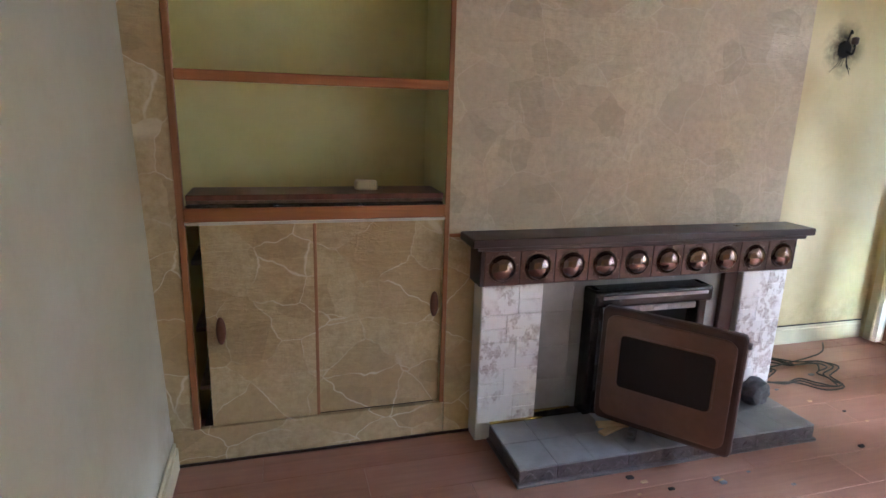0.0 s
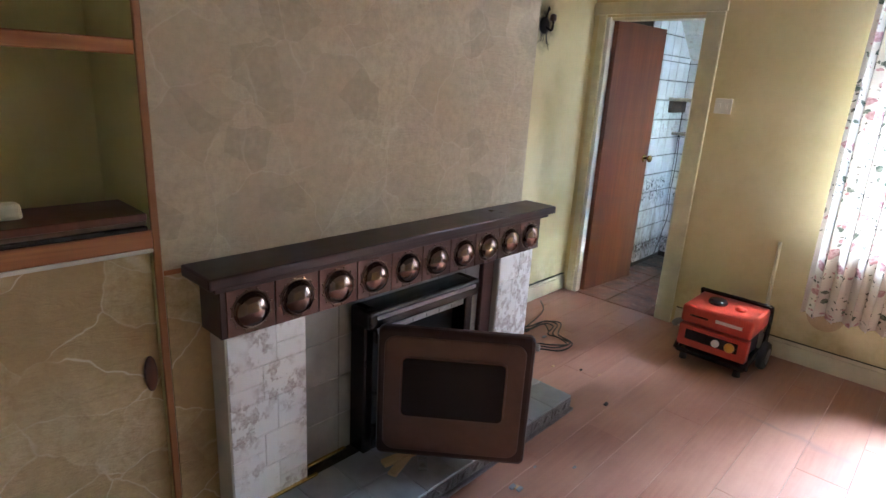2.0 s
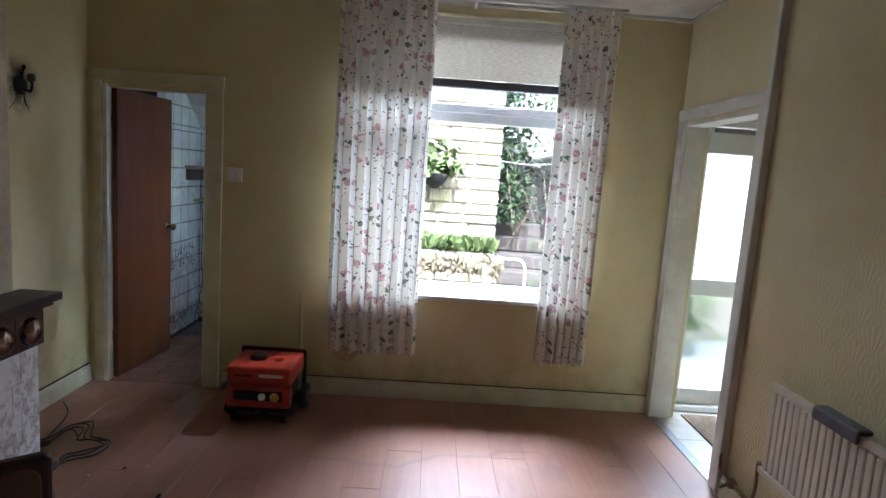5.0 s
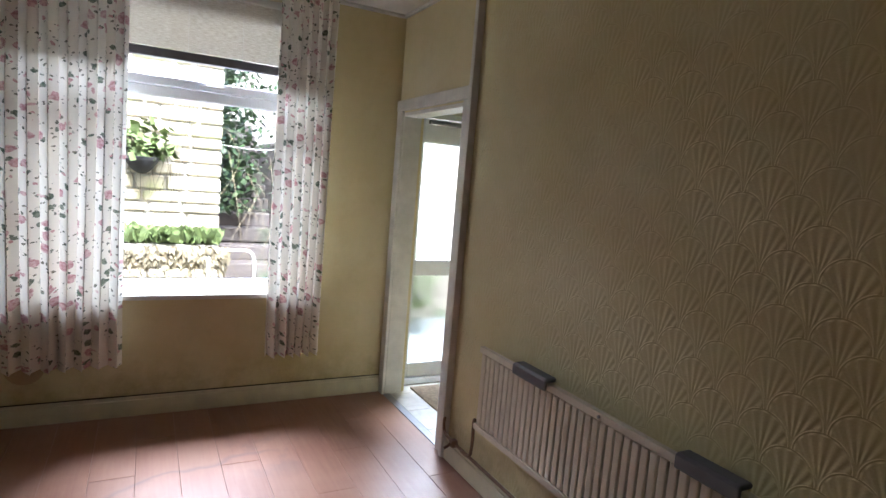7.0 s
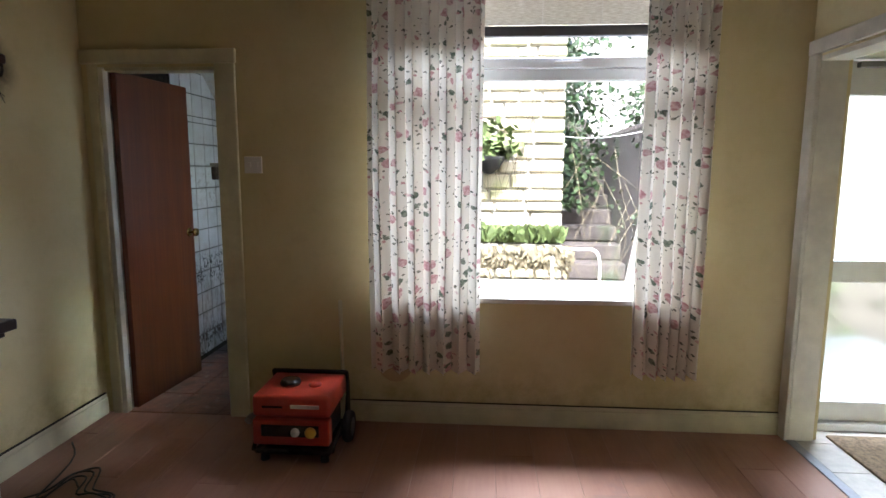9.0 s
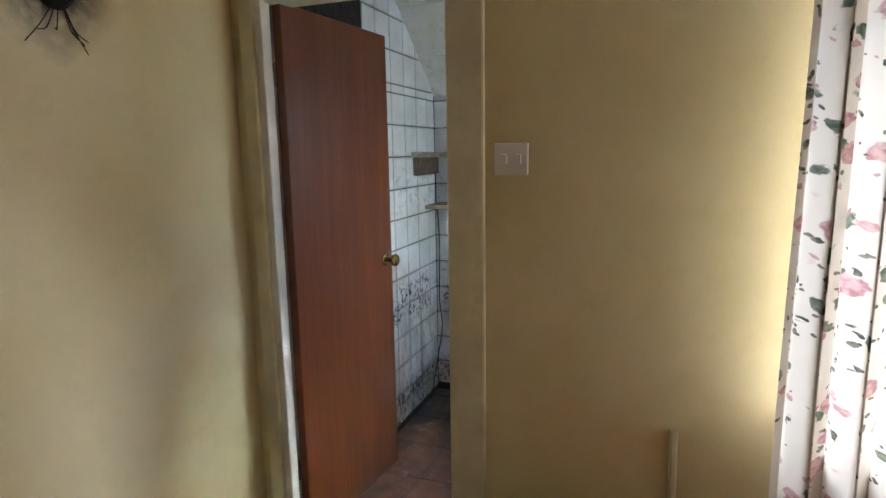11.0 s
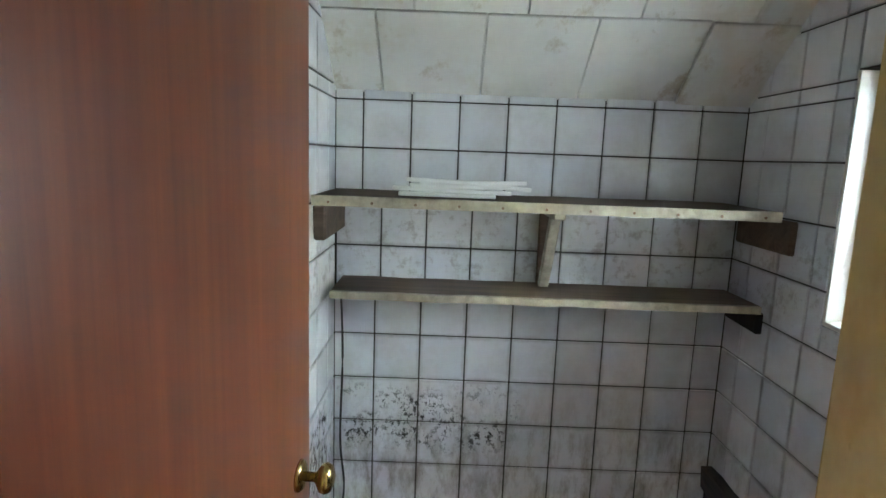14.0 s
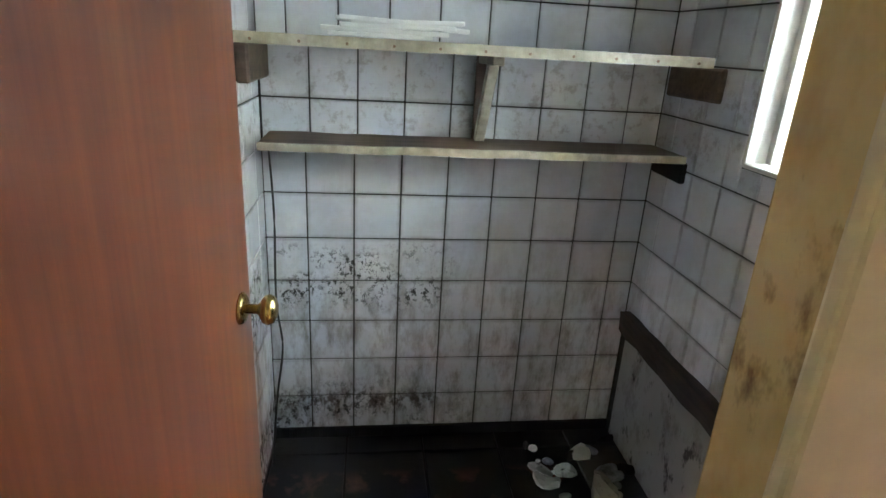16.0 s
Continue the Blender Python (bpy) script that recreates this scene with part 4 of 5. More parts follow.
for k in range(nt):
    q0, q1 = HX0 + (HX1 - HX0) * k / nt, HX0 + (HX1 - HX0) * (k + 1) / nt
    for y0, y1 in ((HY + 0.002, -0.275), (-0.273, -0.105)):
        part("hearth_tile", boxm(q0 + 0.0012, q1 - 0.0012, y0, y1, 0.0705, 0.081, 0.0018), M_SLATE, he)
    bm = boxm(q0 + 0.0012, q1 - 0.0012, HY, HY + 0.0075, 0.015, 0.0695, 0.0015)
    c = (q0 + q1) / 2
    for s in (-1, 1):
        tube(bm, [(c + s * 0.066, HY, 0.03), (c + s * 0.04, HY, 0.056), (c + s * 0.012, HY, 0.03), (c + s * 0.03, HY, 0.042)], 0.0042, 6, 4)
    part("edge_tile", bm, M_TRIMT, he)
for x in (HX0, HX1 - 0.0075):
    for k in range(2):
        part("edge_tile", boxm(x, x + 0.0075, HY + 0.009 + 0.17 * k, HY + 0.176 + 0.17 * k, 0.015, 0.0695, 0.0015), M_TRIMT, he)

# stove with its door swung open
st = thing("stove", (-2.23, -0.1, 0.081), "black solid-fuel stove with its brown door open", "stove")
SX0, SX1, SY, SZ0, SZ1 = -2.535, -1.925, -0.135, 0.0815, 0.69
for nm, b in (("side_panel", (SX0, SX0 + 0.045, SY, -0.047, SZ0, SZ1)), ("side_panel", (SX1 - 0.045, SX1, SY, -0.047, SZ0, SZ1)), ("base", (SX0 + 0.045, SX1 - 0.045, SY, -0.047, SZ0, SZ0 + 0.05))):
    part(nm, boxm(*b, 0.008, 2), M_BLACK, st)
part("hood", boxm(SX0 - 0.004, SX1 + 0.004, SY - 0.03, -0.047, SZ1 - 0.075, SZ1, 0.014, 3), M_BLACK, st, "black enamelled hood")
part("hood_trim", boxm(SX0 + 0.03, SX1 - 0.03, SY - 0.034, SY - 0.0305, SZ1 - 0.035, SZ1 - 0.02, 0.001), M_STEEL, st, "thin bright strip")
part("fire_back", boxm(SX0 + 0.046, SX1 - 0.046, -0.06, -0.0475, SZ0 + 0.051, SZ1 - 0.076), M_SOOT_BLACK, st)
bm = bmesh.new()
for k in range(9):
    bx(bm, SX0 + 0.09 + k * 0.05, SX0 + 0.11 + k * 0.05, SY + 0.01, -0.065, SZ0 + 0.2, SZ0 + 0.215, 0.003)
bx(bm, SX0 + 0.046, SX1 - 0.046, SY + 0.005, SY + 0.02, SZ0 + 0.19, SZ0 + 0.24, 0.004)
part("grate", bm, M_SOOT_BLACK, st)
bm = boxm(SX0 + 0.06, SX1 - 0.06, SY + 0.002, SY + 0.018, SZ1 - 0.115, SZ1 - 0.085, 0.003)
for k in range(6):
    bx(bm, SX0 + 0.09 + 0.075 * k, SX0 + 0.135 + 0.075 * k, SY - 0.004, SY + 0.002, SZ1 - 0.108, SZ1 - 0.092, 0.002)
part("flue_bar", bm, M_STEEL, st, "dull metal air bars")
SDM = pose(-2.50, -0.168, 0.0, 0, 0, -50.5)
dw, z0, z1 = 0.575, 0.10, 0.635


def sd(bm):
    bmesh.ops.transform(bm, matrix=SDM, verts=bm.verts)
    return bm


def rounded(x0, x1, za, zb, y0, y1, r, bev):
    """An upright plate with round corners and softened front and back edges."""
    bm = bmesh.new()
    ring = []
    for cx, cz, a in ((x1 - r, zb - r, 0), (x0 + r, zb - r, 90), (x0 + r, za + r, 180), (x1 - r, za + r, 270)):
        for k in range(8):
            g = radians(a + 90 * k / 7)
            ring.append((cx, cz, math.cos(g), math.sin(g)))
    rows = []
    for inset, y in ((bev, y0), (bev * 0.3, y0 + bev * 0.3), (0, y0 + bev), (0, y1 - bev * 0.5), (bev * 0.5, y1)):
        rows.append([bm.verts.new((cx + (r - inset) * c, y, cz + (r - inset) * q)) for cx, cz, c, q in ring])
    n = len(ring)
    for p, q in zip(rows, rows[1:]):
        for k in range(n):
            bm.faces.new((p[k], p[(k + 1) % n], q[(k + 1) % n], q[k]))
    bm.faces.new(rows[0][::-1])
    bm.faces.new(rows[-1])
    return bm


sdoor = part("stove_door", sd(rounded(0, dw, z0, z1, -0.010, 0.030, 0.026, 0.014)), M_BROWN_D, st, "dark rimmed brown stove door, swung open")
part("face", sd(rounded(0.026, dw - 0.03, z0 + 0.03, z1 - 0.03, -0.017, -0.0105, 0.045, 0.006)), M_BROWN, sdoor, "brown enamelled door face")
part("glass_surround", sd(rounded(0.088, 0.482, 0.277, 0.532, -0.0215, -0.0172, 0.026, 0.004)), M_BROWN, sdoor)
part("glass", sd(rounded(0.096, 0.474, 0.285, 0.524, -0.0235, -0.0217, 0.02, 0.001)), M_SGLASS, sdoor, "sooty dark stove glass")
part("latch", sd(boxm(dw - 0.002, dw + 0.016, 0.0, 0.02, 0.58, 0.605, 0.004)), M_STEEL, sdoor, "small steel latch")
for z in (0.16, 0.56):
    part("hinge", cyl(bmesh.new(), (-2.502, -0.152, z), (-2.502, -0.152, z + 0.05), 0.009), M_BLACK, st)

for k, (x, y, r, l) in enumerate(((-2.47, -0.28, 20, 0.14), (-2.40, -0.33, 48, 0.09), (-2.44, -0.25, -10, 0.16))):
    bm = boxm(-l / 2, l / 2, -0.018, 0.018, 0.0, 0.012 + 0.003 * k, 0.002)
    bmesh.ops.transform(bm, matrix=pose(x, y, 0.0815 + (0.0 if k < 2 else 0.0), 0, 0, r), verts=bm.verts)
    solid("wood_offcut", bm, M_PALEWOOD if k != 1 else M_RUBBLE, "splintered pale wood offcut on the hearth", "wood offcut", "offcuts on the hearth")
bm = bmesh.new()
bmesh.ops.create_icosphere(bm, subdivisions=3, radius=0.1, matrix=Matrix.Translation((-1.62, -0.2, 0.135)) @ Matrix.Diagonal((0.9, 0.75, 0.75, 1)))
rough_up(rough_up(bm, 0.04, 9), 0.012, 40)
for v in bm.verts:
    v.co.z = max(v.co.z, 0.082)
solid("rubble_block", bm, M_RUBBLE, "broken grey lump of rubble on the hearth", "rubble")
rnd = random.Random(11)
for k in range(16):
    x, y = (rnd.uniform(-2.55, -1.7), rnd.uniform(-0.72, -0.5)) if k < 10 else (rnd.uniform(-1.5, -0.9), rnd.uniform(-0.6, 0.1))
    s = rnd.uniform(0.006, 0.016)
    bm = rough_up(boxm(x - s, x + s, y - s * 0.6, y + s * 0.6, 0.0, s * 0.7, s * 0.15), s * 0.2, 60)
    solid("debris", bm, (M_RUBBLE, M_PALEWOOD, M_SOOT_BLACK)[k % 3], "small crumb of debris on the floor", "debris", "debris by the hearth")

# ---- alcove by the pantry door: burnt wall light, cable, switch ----
sc = thing("wall_light", (-0.64, YA, 1.85), "broken blackened wall light with soot round it", "wall light")
bm = bmesh.new()
t = pose(-0.64, YA - 0.001, 1.86, 90, 0, 0)
lathe(bm, [(0.048, 0), (0.05, 0.006), (0.034, 0.018), (0.018, 0.022)], t, 20)
part("backplate", bm, M_SOOT_BLACK, sc, smooth=True)
part("arm", tube(bmesh.new(), [(-0.64, YA - 0.02, 1.85), (-0.645, YA - 0.06, 1.83), (-0.65, YA - 0.075, 1.86), (-0.648, YA - 0.07, 1.885)], 0.007), M_SOOT_BLACK, sc, smooth=True)
bm = bmesh.new()
lathe(bm, [(0.016, 0), (0.02, 0.01), (0.02, 0.035), (0.012, 0.042)], pose(-0.648, YA - 0.07, 1.88), 16)
part("lamp_holder", bm, M_BROWN_D, sc, smooth=True)
part("finial", tube(bmesh.new(), [(-0.64, YA - 0.012, 1.90), (-0.635, YA - 0.02, 1.94), (-0.62, YA - 0.014, 1.965), (-0.605, YA - 0.01, 1.95)], 0.005), M_SOOT_BLACK, sc, smooth=True)
for k in range(7):
    g = rnd.uniform(-0.5, 0.5)
    part("loose_wire", tube(bmesh.new(), [(-0.64 + 0.03 * g, YA - 0.015, 1.82), (-0.64 + 0.09 * g, YA - 0.006, 1.77), (-0.64 + 0.16 * g, YA - 0.003, 1.72 + 0.03 * k % 0.05)], 0.0014, 5), M_SOOT_BLACK, sc)
sc.location.x += 0.03

sw = thing("light_switch", (0, -0.414, 1.45), "white plastic light switch on the yellow wall", "light switch")
part("plate", boxm(-0.011, -0.0005, -0.462, -0.364, 1.402, 1.492, 0.003, 2), M_WPLAS, sw)
for y in (-0.436, -0.395):
    part("rocker", boxm(-0.0155, -0.0112, y - 0.007, y + 0.007, 1.433, 1.461, 0.0015), M_WPLAS, sw)

pts = []
for k in range(52):
    g = k * 0.42
    r = 0.13 + 0.06 * math.sin(k * 1.7) + 0.0015 * k
    pts.append((-0.98 + 1.35 * r * math.cos(g), 0.13 + r * math.sin(g) * 0.95, 0.006 + 0.004 * (k % 4)))
pts += [(-0.6, 0.32, 0.006), (-0.4, 0.46, 0.006)]
solid("cable_coil", tube(bmesh.new(), pts, 0.0045, 6, 4), M_WIRE, "loose black cable coiled on the floor", "cable", smooth=True)
# round stain left by a plate on the wall under the curtain: a thin old paper disc
bm = bmesh.new()
lathe(bm, [(0.095, 0.0), (0.095, 0.0012), (0.001, 0.0013)], pose(-0.0005, -1.185, 0.33, 0, -90, 0), 32)
solid("wall_patch", bm, plain("stained_patch", (0.50, 0.36, 0.20), 0.7, scale=12), "round brownish patch on the yellow wall", "wall patch", smooth=False)
bm = tube(bmesh.new(), [(-0.012, -0.888, 0.12), (-0.013, -0.884, 0.40), (-0.012, -0.879, 0.70)], 0.011, 8)
solid("wall_conduit", bm, M_CREAM, "cream upright conduit pipe on the wall", "conduit")

# ---- generator ----
gx0, gx1, gy0, gy1 = -0.53, -0.14, -0.955, -0.555
ge = thing("generator", ((gx0 + gx1) / 2, (gy0 + gy1) / 2, 0), "small orange-red portable generator standing on the floor", "generator")
part("tank", boxm(gx0 + 0.01, gx1 - 0.02, gy0 + 0.008, gy1 - 0.008, 0.235, 0.345, 0.02, 3), M_REDP, ge, "orange-red fuel tank", True)
part("control_panel", boxm(gx0, gx0 + 0.06, gy0 + 0.012, gy1 - 0.012, 0.10, 0.228, 0.008, 2), M_REDP, ge, "orange-red control panel")
part("panel_insert", boxm(gx0 - 0.004, gx0 - 0.0005, gy0 + 0.06, gy1 - 0.055, 0.145, 0.205, 0.002), M_BLACK, ge, "black instrument plate")
part("label_strip", boxm(gx0 + 0.006, gx0 + 0.0095, gy0 + 0.06, gy0 + 0.2, 0.285, 0.303), M_WPLAS, ge, "white lettering bar")
part("label_strip", boxm(gx0 + 0.006, gx0 + 0.0095, gy0 + 0.24, gy0 + 0.34, 0.285, 0.295), M_BLACK, ge, "black lettering bar")
for y, r, mt, lb in ((gy0 + 0.10, 0.027, M_YPLUG, "yellow socket"), (gy0 + 0.175, 0.021, M_WPLAS, "white dial")):
    bm = bmesh.new()
    lathe(bm, [(r, 0), (r, 0.01), (r * 0.8, 0.02), (r * 0.3, 0.022)], pose(gx0 - 0.004, y, 0.172, 0, -90, 0), 20)
    part("socket", bm, mt, ge, lb, True)
part("engine", rough_up(boxm(gx0 + 0.065, gx1 - 0.03, gy0 + 0.04, gy1 - 0.04, 0.075, 0.25, 0.02, 2), 0.004, 12), M_RUBBER, ge)
bm = bmesh.new()
lathe(bm, [(0.05, 0), (0.054, 0.012), (0.045, 0.028), (0.02, 0.03)], pose(gx0 + 0.17, gy1 - 0.15, 0.343), 20)
part("fuel_cap", bm, M_BLACK, ge, "black fuel cap", True)
bm = bmesh.new()
lathe(bm, [(0.03, 0), (0.032, 0.01), (0.02, 0.02)], pose(gx0 + 0.16, gy0 + 0.12, 0.343), 20)
part("fuel_gauge", bm, M_REDP, ge, smooth=True)
for y in (gy0 + 0.004, gy1 - 0.004):
    part("frame_tube", tube(bmesh.new(), [(gx0 + 0.02, y, 0.06), (gx0 + 0.07, y, 0.10), (gx0 + 0.2, y, 0.11), (gx1 - 0.06, y, 0.13), (gx1 - 0.045, y, 0.3), (gx1 - 0.06, y, 0.355), (gx1 - 0.03, y, 0.3), (gx1 - 0.02, y, 0.06)], 0.011), M_BLACK, ge, "black tubular frame", True)
part("carry_bar", tube(bmesh.new(), [(gx1 - 0.06, gy0 + 0.004, 0.356), (gx1 - 0.06, gy1 - 0.004, 0.356)], 0.013), M_BLACK, ge, smooth=True)
part("base_tray", boxm(gx0 + 0.01, gx1 - 0.01, gy0 + 0.01, gy1 - 0.01, 0.045, 0.075, 0.008), M_BLACK, ge)
for y in (gy0 - 0.02, gy1 + 0.02):
    bm = bmesh.new()
    lathe(bm, [(0.05, -0.02), (0.075, -0.02), (0.082, -0.008), (0.082, 0.008), (0.075, 0.02), (0.05, 0.02)], pose(gx1 - 0.12, y, 0.083, 90, 0, 0), 24)
    wh = part("wheel", bm, M_RUBBER, ge, "black rubber wheel", True)
    bm = bmesh.new()
    lathe(bm, [(0.048, -0.022), (0.02, -0.014), (0.02, 0.014), (0.048, 0.022)], pose(gx1 - 0.12, y, 0.083, 90, 0, 0), 20)
    part("rim", bm, M_STEEL, wh, smooth=True)
for y in (gy0 + 0.05, gy1 - 0.05):
    bm = cyl(bmesh.new(), (gx0 + 0.05, y, 0), (gx0 + 0.05, y, 0.048), 0.022, 0.018)
    part("rubber_foot", bm, M_RUBBER, ge)
part("exhaust", tube(bmesh.new(), [(gx0 + 0.12, gy1 - 0.03, 0.2), (gx0 + 0.1, gy1 + 0.02, 0.2), (gx0 + 0.06, gy1 + 0.035, 0.19)], 0.02), M_STEEL, ge, smooth=True)

# ---- radiator with pipes ----
ra = thing("radiator", (-2.15, YS, 0.35), "cream panel radiator with grey foam clips on top", "radiator")
RX0, RX1, RZ0, RZ1 = -2.87, -1.44, 0.345, 0.762
RY = YS + 0.085
bm = bmesh.new()
bx(bm, RX0, RX1, RY - 0.022, RY - 0.01, RZ0, RZ1, 0.004)
bx(bm, RX0, RX1, RY - 0.012, RY + 0.006, RZ1 - 0.03, RZ1, 0.005, 2)
bx(bm, RX0, RX1, RY - 0.012, RY + 0.006, RZ0, RZ0 + 0.03, 0.005, 2)
part("panel", bm, M_RAD, ra)
nr = 36
for k in range(nr):
    x = RX0 + 0.02 + (RX1 - RX0 - 0.04) * (k + 0.5) / nr
    part("flute", boxm(x - 0.0168, x + 0.0168, RY - 0.012, RY + 0.004, RZ0 + 0.03, RZ1 - 0.032, 0.007, 2), M_RAD, ra)
for x in (RX0 + 0.2, RX1 - 0.2):
    part("wall_bracket", boxm(x - 0.02, x + 0.02, YS + 0.001, RY - 0.023, RZ0 + 0.05, RZ1 - 0.05), M_RAD, ra)
for x0, x1 in ((-1.975, -1.745), (-2.83, -2.615)):
    bm = bmesh.new()
    bx(bm, x0, x1, RY - 0.036, RY + 0.022, RZ1 + 0.002, RZ1 + 0.022, 0.009, 3)
    bx(bm, x0, x1, RY + 0.011, RY + 0.026, RZ1 - 0.03, RZ1 + 0.016, 0.006, 2)
    part("foam_clip", bm, M_GREYP, ra, "dark grey pipe-foam clip")
part("vent_plug", cyl(bmesh.new(), (RX0 + 0.6, RY + 0.006, RZ1 - 0.015), (RX0 + 0.6, RY + 0.012, RZ1 - 0.015), 0.006), M_STEEL, ra)
pi = thing("radiator_pipe", (-1.3, YS, 0.15), "brown heating pipe running along the skirting", "pipe")
part("pipe", tube(bmesh.new(), [(-3.2, YS + 0.05, 0.15), (-2.2, YS + 0.05, 0.15), (-1.45, YS + 0.05, 0.152), (-1.2, YS + 0.05, 0.155), (-1.10, YS + 0.052, 0.17), (-1.085, YS + 0.055, 0.22), (-1.085, YS + 0.05, 0.25)], 0.0085), M_PIPE, pi, smooth=True)
part("riser", tube(bmesh.new(), [(-1.30, YS + 0.06, 0.155), (-1.385, YS + 0.065, 0.17), (-1.415, YS + 0.07, 0.25), (-1.42, YS + 0.075, 0.37), (-1.44, YS + 0.075, 0.375)], 0.0085), M_PIPE, pi, smooth=True)
bm = boxm(-1.225, -1.185, YS + 0.035, YS + 0.075, 0.135, 0.175, 0.008, 2)
cyl(bm, (-1.205, YS + 0.055, 0.16), (-1.205, YS + 0.11, 0.135), 0.008)
part("valve", bm, M_PIPE, pi, "old brass drain valve")

# ---- pantry ----
PX, PYL, PYR = 1.565, 0.43, -0.90
structure("floor_pantry", boxm(0.0, PX + 0.1, PYR - 0.1, PYL + 0.1, -0.12, -0.012), M_GROUT, "dirty red quarry-tiled pantry floor with black stains, blackest along the far wall", "floor")
wb = structure("wall_pantry_back", boxm(PX + 0.006, PX + 0.12, PYR - 0.12, PYL + 0.12, -0.02, 2.5), M_GROUT, "mouldy white-tiled pantry wall with dark joints")
wl = structure("wall_pantry_left", boxm(0.1, PX + 0.006, PYL + 0.006, PYL + 0.12, -0.02, 2.5), M_GROUT, "white-tiled pantry side wall")
PW = (0.30, 1.08, 1.20, 1.82)
bm = bmesh.new()
for x0, x1, q0, q1 in ((0.1, PW[0], -0.02, 2.5), (PW[1], PX + 0.006, -0.02, 2.5), (PW[0], PW[1], -0.02, PW[2]), (PW[0], PW[1], PW[3], 2.5)):
    bx(bm, x0, x1, PYR - 0.13, PYR - 0.006, q0, q1)
wr = structure("wall_pantry_right", bm, M_GROUT, "white-tiled pantry wall with a small window")
structure("wall_pantry_bare", boxm(0.1, 1.535, PYR - 0.006, PYR - 0.002, 0.0, 0.47), M_BARE, "bare damp grey plaster low on the pantry wall")
pwn = thing("window_2", (0.7, PYR - 0.09, 1.5), "small bright pantry window with a white reveal", "window", kind="structure")
for nm, b in (("reveal", (PW[1] - 0.012, PW[1] - 0.001, PYR - 0.13, PYR + 0.002, PW[2], PW[3])), ("reveal", (PW[0] + 0.001, PW[0] + 0.012, PYR - 0.13, PYR + 0.002, PW[2], PW[3])),
              ("frame", (PW[1] - 0.035, PW[1] - 0.013, PYR - 0.085, PYR - 0.055, PW[2] + 0.012, PW[3])), ("frame", (PW[0] + 0.013, PW[0] + 0.035, PYR - 0.085, PYR - 0.055, PW[2] + 0.012, PW[3])),
              ("frame_head", (PW[0] + 0.035, PW[1] - 0.035, PYR - 0.085, PYR - 0.055, PW[3] - 0.03, PW[3])), ("sill", (PW[0] + 0.013, PW[1] - 0.013, PYR - 0.13, PYR + 0.008, PW[2], PW[2] + 0.012))):
    part(nm, boxm(*b, 0.002), M_WHITE, pwn)
part("pane", boxm(PW[0] + 0.03, PW[1] - 0.03, PYR - 0.072, PYR - 0.068, PW[2] + 0.01, PW[3] - 0.025), M_FROST, pwn, "bright frosted pane")

# sloped ceiling of the pantry, lined with square tiles
ZB, SL = 1.775, 40.0
bm = boxm(0.1, 1.6, PYR - 0.12, PYL + 0.12, 2.5, 2.6)
S = pose(PX + 0.01, 0, ZB, 0, -SL, 180)
tmp = bmesh.new()
bx(tmp, -0.02, 1.3, -0.56, 1.06, 0.012, 0.06)
ts = 0.312
rndc = random.Random(4)
for i in range(4):
    for k in range(6):
        o = 0.02 * (i % 2) - 0.05 + (0.09 if i % 2 else 0.0)
        y0 = -0.54 + k * ts + o
        d = rndc.uniform(0, 0.006)
        bx(tmp, i * ts + 0.003, (i + 1) * ts - 0.001, max(y0, -0.45) + 0.0015, min(y0 + ts, 0.94) - 0.0015, 0.0 - d * 0.4, 0.012 - 0.0005, 0.003, 1, Matrix.Rotation(radians(rndc.uniform(-0.6, 0.6)), 4, "X")) if y0 < 0.9 and y0 + ts > -0.42 else None
bmesh.ops.transform(tmp, matrix=S, verts=tmp.verts)
me = bpy.data.meshes.new("slope")
tmp.to_mesh(me)
tmp.free()
bm.from_mesh(me)
bpy.data.meshes.remove(me)
structure("ceiling_pantry", bm, M_POLY, "sloping ceiling of stained white polystyrene tiles", "ceiling")

# shelves and what stands on them
def pantry_shelf(xf, y0, y1, z, th, sag):
    ob = thing("pantry_shelf", ((xf + PX) / 2, (y0 + y1) / 2, z), "rotting wooden shelf with flaking cream edge", "shelf", "shelves in the pantry")
    bm = bmesh.new()
    n = 12
    for k in range(n):
        a0, a1 = y0 + (y1 - y0) * k / n, y0 + (y1 - y0) * (k + 1) / n
        bx(bm, xf + 0.018, PX - 0.002, min(a0, a1), max(a0, a1), z - th + 0.004, z)
    bmesh.ops.remove_doubles(bm, verts=bm.verts, dist=0.0005)
    part("shelf_board", rough_up(bm, 0.003, 8), M_OLDWOOD, ob)
    bm = bmesh.new()
    for k in range(n):
        a0, a1 = y0 + (y1 - y0) * k / n, y0 + (y1 - y0) * (k + 1) / n
        bx(bm, xf, xf + 0.017, min(a0, a1), max(a0, a1), z - th, z + 0.001)
    bmesh.ops.remove_doubles(bm, verts=bm.verts, dist=0.0005)
    part("front_edge", rough_up(bm, sag, 9), M_FLAKED, ob, "flaking cream painted edge")
    return ob


s1 = pantry_shelf(1.215, PYL - 0.004, -0.845, 1.468, 0.027, 0.0012)
s2 = pantry_shelf(1.325, PYL - 0.03, -0.885, 1.176, 0.021, 0.003)
for k in range(11):
    y = 0.38 - 0.118 * k
    part("nail_head", cyl(bmesh.new(), (1.212, y, 1.452), (1.2165, y, 1.452), 0.004, n=8), M_PIPE, s1)
for y0, y1 in ((PYL - 0.04, PYL - 0.004), (-0.92, -0.885)):
    part("side_bracket", rough_up(boxm(1.23, 1.53, y0, y1, 1.345, 1.44, 0.006), 0.004, 14), M_OLDWOOD, s1, "rough wooden end bracket")
